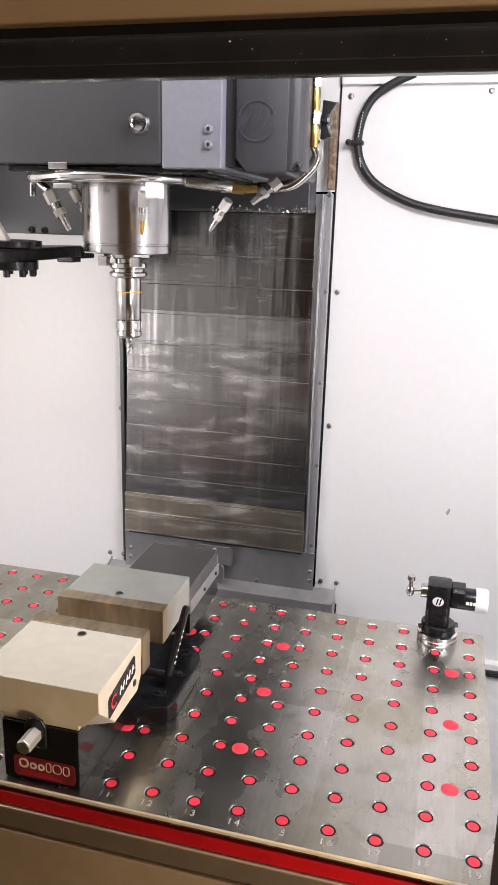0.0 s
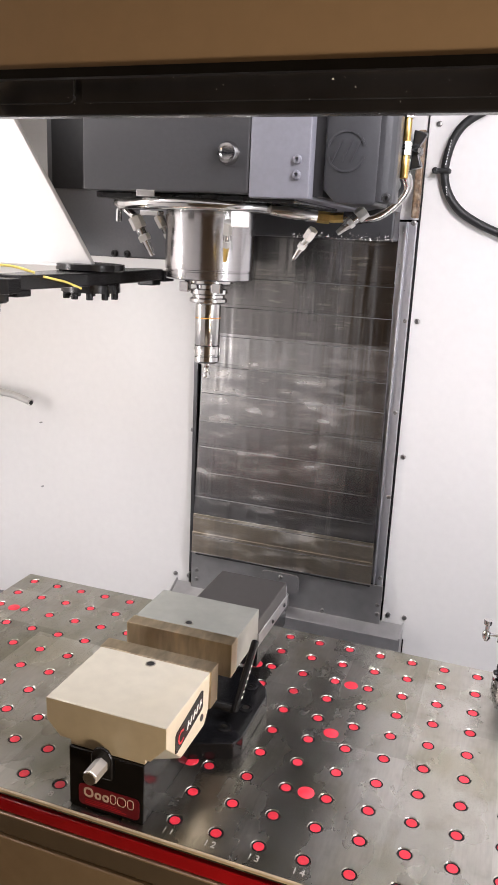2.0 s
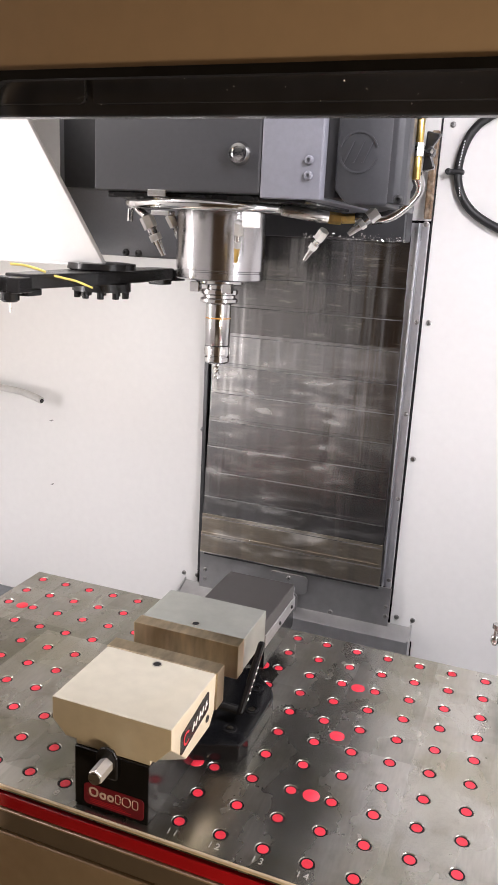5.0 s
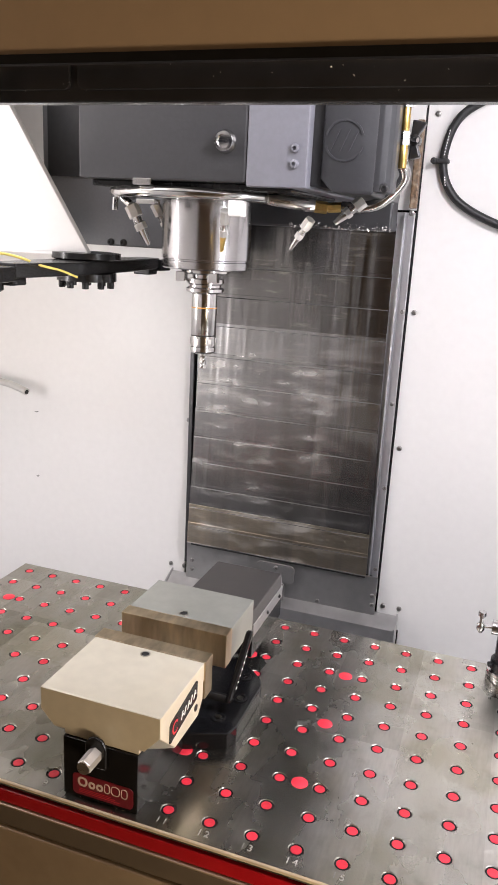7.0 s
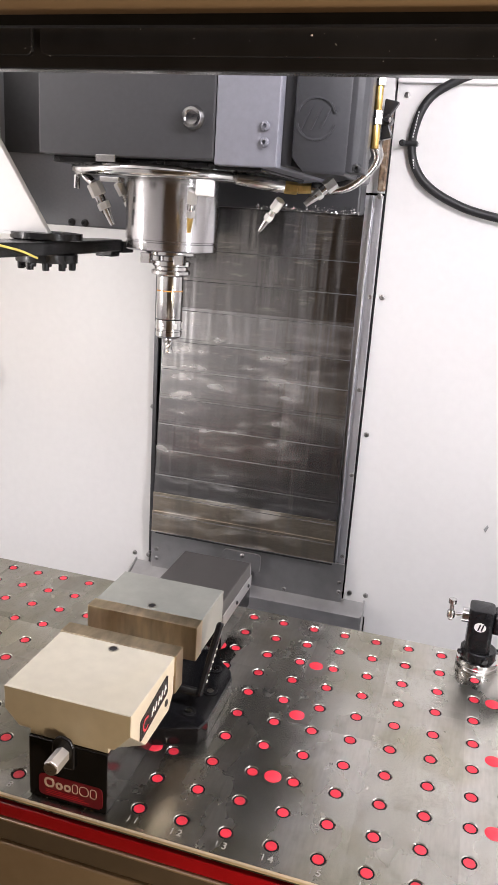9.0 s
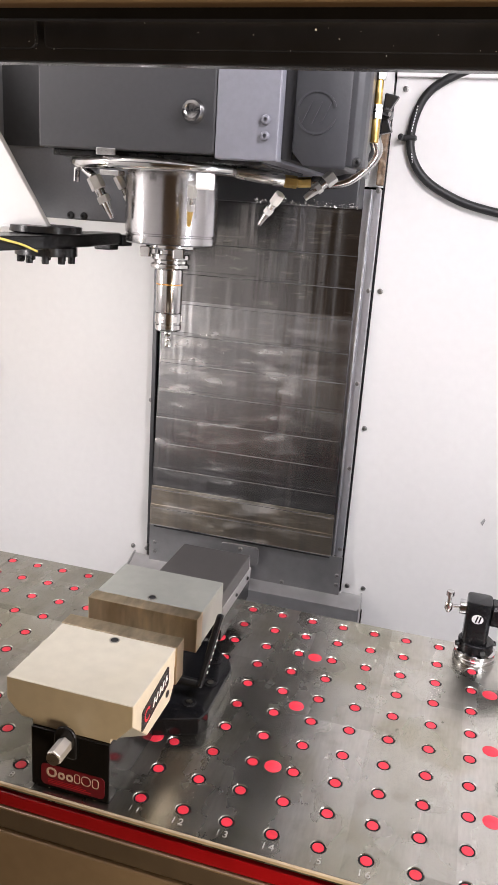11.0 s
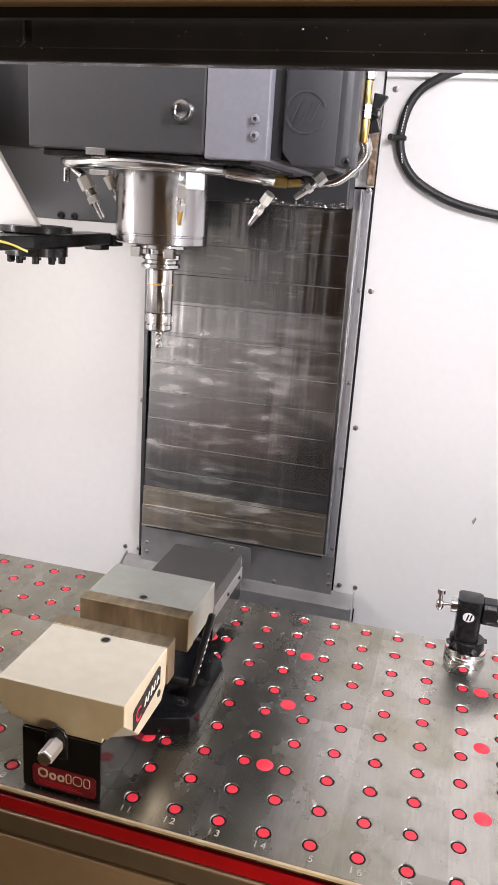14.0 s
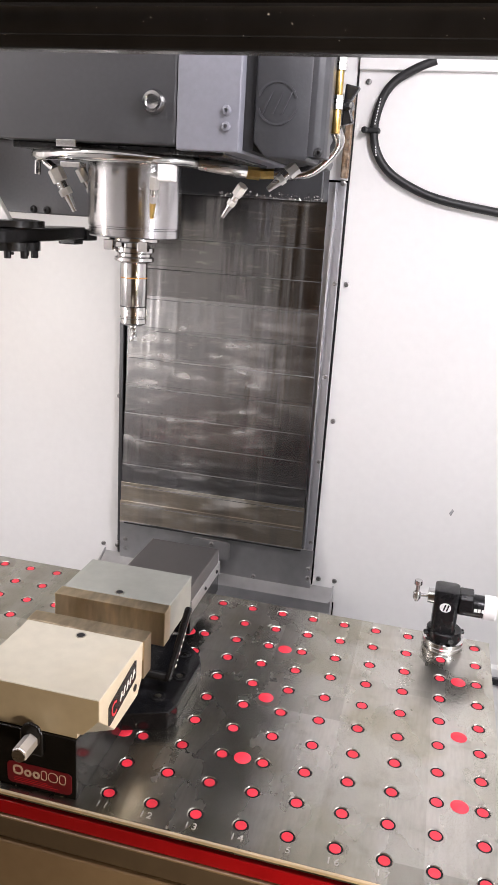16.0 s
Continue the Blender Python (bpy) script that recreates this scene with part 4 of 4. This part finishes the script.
for x, y in ((0.0005, 0.1487), (0.0009, 0.2516), (0.012, 0.20)):
    for sx in (x, -0.1525 - x):
        bm = lathe([(0.0098, 0.0245), (0.0098, 0.0258), (0.0088, 0.0262), (0.0076, 0.0262), (0.0074, 0.0250)], (sx, y, 0), 28)
        b = part("bolt_ring", bm, BLACK, vise, smooth=True)
        part("bolt_socket", rod((sx, y, 0.0248), (sx, y, 0.0260), .0052, seg=6), CHROME, b)
lever = part("lever", box(-.0045, .0045, -.0075, .0075, -.050, .048, 0.004, 3), ANODISED, vise, "black lever with pale lettering")
LM = Matrix.Translation((0.0145, 0.1840, 0.0850)) @ Matrix.Rotation(radians(7), 4, "Y") @ Matrix.Rotation(radians(-28), 4, "X")
lever.data.transform(LM)
for k, (h, w) in enumerate(((.006, .0042), (.004, .0030), (.004, .0030), (.005, .0038), (.006, .0042), (.005, .0038))):
    part("letter_bar", box(.0046, .0050, -w / 2, w / 2, -.030 + k * .0085, -.030 + k * .0085 + h * .6), INK, lever).data.transform(LM)
part("lever_pivot", rod((BX1, 0.163, 0.0456), (0.008, 0.163, 0.0456), .006, seg=20), BLACK, vise)

# hex drive at the front
part("drive_bracket", prism([(-0.093, 0.050), (-0.066, 0.050), (-0.066, 0.078), (-0.071, 0.087), (-0.080, 0.090), (-0.088, 0.087), (-0.093, 0.078)], "y", -0.0275, -0.0227, 0.002), BLACK, vise)
hexd = part("hex_drive", rod((-0.0790, -0.0255, 0.069), (-0.0790, -0.0525, 0.069), .0090, seg=6, bevel=.0012), HEX_STEEL, vise, "bright steel hex drive")
part("drive_tip", rod((-0.0790, -0.0525, 0.069), (-0.0790, -0.0540, 0.069), .0074, seg=24), BRUSHED, hexd)

# front label and side badge, with bars for the lettering
plaque = part("name_label", prism(round_rect(-0.1115, -0.0335, 0.0050, 0.0330, 0.006), "y", -0.0233, -0.0225, 0.0002), LABEL_RED, vise, "dark red label with pale lettering")
x = -0.1045
for w, h, t in ((.0125, .0125, .0024), (.0085, .0090, .0024), (.0085, .0090, .0024), (.0070, .0125, .0009), (.0115, .0125, .0009), (.0080, .0125, .0009)):
    part("letter_bar", ring_plate(round_rect(x, x + w, 0.0170, 0.0170 + h, min(w, h) * .42, 5), round_rect(x + t, x + w - t, 0.0170 + t, 0.0170 + h - t, (min(w, h) - 2 * t) * .42, 5), -0.0237, -0.0232), LABEL_INK, plaque)
    x += w + .0016
for k in range(3):
    part("text_bar", box(-0.103, -0.062 + .006 * k, -0.0236, -0.0232, 0.0130 - .0022 * k, 0.0136 - .0022 * k), INK_RED, plaque)


side_label = part("side_label", prism([(0.004, 0.083), (0.008, 0.0815), (0.078, 0.0945), (0.081, 0.0975), (0.081, 0.1185), (0.077, 0.1205), (0.008, 0.1085), (0.004, 0.1055)], "x", VX1 + .0001, VX1 + .0009), BLACK, vise, "black side label with red mark and white lettering")
bm = bmesh.new()
for a0 in range(40, 320, 20):
    a, b = radians(a0), radians(a0 + 20)
    vs = [bm.verts.new((VX1 + .0013, 0.0185 + r * math.cos(t), 0.0965 + r * math.sin(t))) for r, t in ((.0058, a), (.0088, a), (.0088, b), (.0058, b))]
    bm.faces.new(vs)
part("round_mark", bm, INK_RED, side_label)
for k in range(5):
    y = 0.0335 + .0088 * k
    part("letter_bar", prism([(y, 0.0945 + .0015 * k), (y + .0022, 0.0945 + .0015 * k), (y + .0062, 0.1045 + .0015 * k), (y + .0040, 0.1045 + .0015 * k)], "x", VX1 + .0009, VX1 + .0013), INK, side_label)
    if k % 2 == 0:
        part("letter_bar", prism([(y + .003, 0.0985 + .0015 * k), (y + .0075, 0.0985 + .0015 * k), (y + .0082, 0.1003 + .0015 * k), (y + .0038, 0.1003 + .0015 * k)], "x", VX1 + .0009, VX1 + .0013), INK, side_label)
part("set_screw", rod((VX1, 0.079, 0.0825), (VX1 + .0008, 0.079, 0.0825), .0045, seg=18), RUBBER, front_jaw)

# ---- tool setting probe ----
TX, TY = 0.3570, 0.4510
probe = thing("tool_setter_probe", (TX, TY, 0), "black tool setting probe on a steel base ring", "probe")
part("base_ring", lathe([(0.0305, 0.0), (0.0310, 0.001), (0.0310, 0.0075), (0.0300, 0.0085), (0.0300, 0.0100), (0.0310, 0.0108), (0.0310, 0.0165), (0.0290, 0.0175)], (TX, TY, 0), 48), CHROME, probe, smooth=True)
part("adjust_ring", lathe([(0.0255, 0.0176), (0.0265, 0.019), (0.0265, 0.033), (0.0245, 0.0345)], (TX, TY, 0), 40), BLACK, probe, smooth=True)
for k in range(4):
    a = radians(90 * k + 200)
    part("screw", rod((TX + .024 * math.cos(a), TY + .024 * math.sin(a), 0.026), (TX + .031 * math.cos(a), TY + .031 * math.sin(a), 0.026), .0045, seg=14), BLACK, probe)
body = part("body", prism(round_rect(TX - .0215, TX + .0155, TY - .020, TY + .020, 0.008), "z", 0.034, 0.112, 0.002), BLACK, probe, "black probe body with a round white emblem", smooth=True)
part("shoulder", prism([(TY - .019, 0.083), (TY + .019, 0.083), (TY + .019, 0.104), (TY + .012, 0.110), (TY - .012, 0.110), (TY - .019, 0.104)], "x", TX + .0156, TX + .036, 0.002), BLACK, probe)
part("barrel", lathe([(0.0185, 0.0), (0.0190, .001), (0.0190, 0.036)], (TX + .0157, TY, 0.0855), 36, axis="x"), BLACK, probe, smooth=True)
for k, w in enumerate((.0045, .0040, .0035)):
    part("letter_bar", box(TX + .0375 + k * .0055, TX + .0375 + k * .0055 + w, TY - .0195, TY - .0189, 0.0845, 0.0905), INK, probe)
part("end_cap", lathe([(0.0200, 0), (0.0210, .001), (0.0210, .0165), (0.0190, .0190), (0.012, .0195)], (TX + .0517, TY, 0.0855), 36, axis="x"), WHITE_PLASTIC, probe, "white translucent end cap", smooth=True)
part("collar", lathe([(0.012, 0), (0.0125, .0005), (0.0125, 0.0095)], (TX - .0312, TY, 0.0915), 28, axis="x"), CHROME, probe, smooth=True)
part("stylus_arm", rod((TX - .031, TY, 0.0905), (TX - .0475, TY, 0.0885), .003, seg=12), CHROME, probe)
sty = part("stylus", rod((TX - .0475, TY, 0.077), (TX - .0475, TY, 0.108), .0032, seg=14), CHROME, probe, smooth=True)
part("stylus_disc", lathe([(0.0055, 0.108), (0.0062, 0.1085), (0.0062, 0.116), (0.0055, 0.1165)], (TX - .0475, TY, 0), 24), CHROME, sty, smooth=True)
part("stylus_joint", lathe([(0.0045, 0.080), (0.0062, 0.083), (0.0062, 0.092), (0.0045, 0.095)], (TX - .0475, TY, 0), 20), CHROME, sty, smooth=True)
emb = part("emblem", rod((TX - .004, TY - .0204, 0.0835), (TX - .004, TY - .0199, 0.0835), .0085, seg=28), INK, body, "round white emblem")
for dx in (-.0035, .0012):
    part("slash", prism([(TX - .004 + dx, 0.0775), (TX - .004 + dx + .0022, 0.0775), (TX - .004 + dx + .0045, 0.0895), (TX - .004 + dx + .0023, 0.0895)], "y", TY - .0208, TY - .0203), BLACK, emb)
for ob in probe.children:
    ob.matrix_parent_inverse = Matrix.Diagonal((1, 1, 0.88, 1)) @ ob.matrix_parent_inverse

# ---- small marks and loose bits ----
for x, z, w, h in ((0.3640, 0.0500, .0045, .011), (-0.792, 0.1823, .006, .003), (-0.7924, 0.0154, .005, .004)):
    part("scuff", prism([(x - w, z), (x, z - h * .5), (x + w, z + h * .6), (x + w * .4, z + h), (x - w * .2, z + h * .6)], "y", WALL_Y - .0016, WALL_Y - .0004), SCUFF, wall_back, "small grey scuff mark")


def chip_pile(name, count, place, size, material, label, category):
    bm = bmesh.new()
    for k in range(count):
        c = Vector(place())
        r = size * random.uniform(0.4, 1.3)
        vs = [bm.verts.new(c + Vector((random.uniform(-1, 1), random.uniform(-1, 1), random.uniform(-1, 1))) * r) for q in range(4)]
        for q in ((0, 1, 2), (0, 2, 3), (0, 3, 1), (1, 3, 2)):
            bm.faces.new([vs[v] for v in q])
    return tagged(finish(name, bm, material), label, category, kind="stuff")


chip_pile("swarf", 260, lambda: (random.uniform(-0.14, 0.055), random.uniform(0.790, 0.803), 0.6515 + abs(random.gauss(0, .004)) + (.004 if random.random() < .3 else 0)), 0.0024, SWARF, "bright metal chips caught along the carriage edge", "swarf")
chip_pile("swarf", 70, lambda: (0.064 + random.uniform(-.003, .02), 0.862, random.uniform(0.56, 0.70)), 0.0010, SWARF, "fine metal chips stuck beside the rail", "swarf")
chip_pile("swarf", 120, lambda: (random.uniform(-0.34, 0.05), 0.8585, random.uniform(-0.05, 0.62)), 0.0007, SWARF, "fine metal specks stuck on the way cover", "swarf")
chip_pile("swarf", 34, lambda: (lambda z: (0.4010 + (0.76 - z) * 0.022 + random.uniform(-.001, .002), DY - .014, z))(random.uniform(0.02, 0.33)), 0.0016, SWARF, "bright metal chips caught along the window seal", "swarf")
chip_pile("water_drops", 60, lambda: (random.uniform(-0.15, 0.45), -0.0326, random.uniform(0.748, 0.79)), 0.0008, INK, "dried splash specks on the black header rail", "specks")
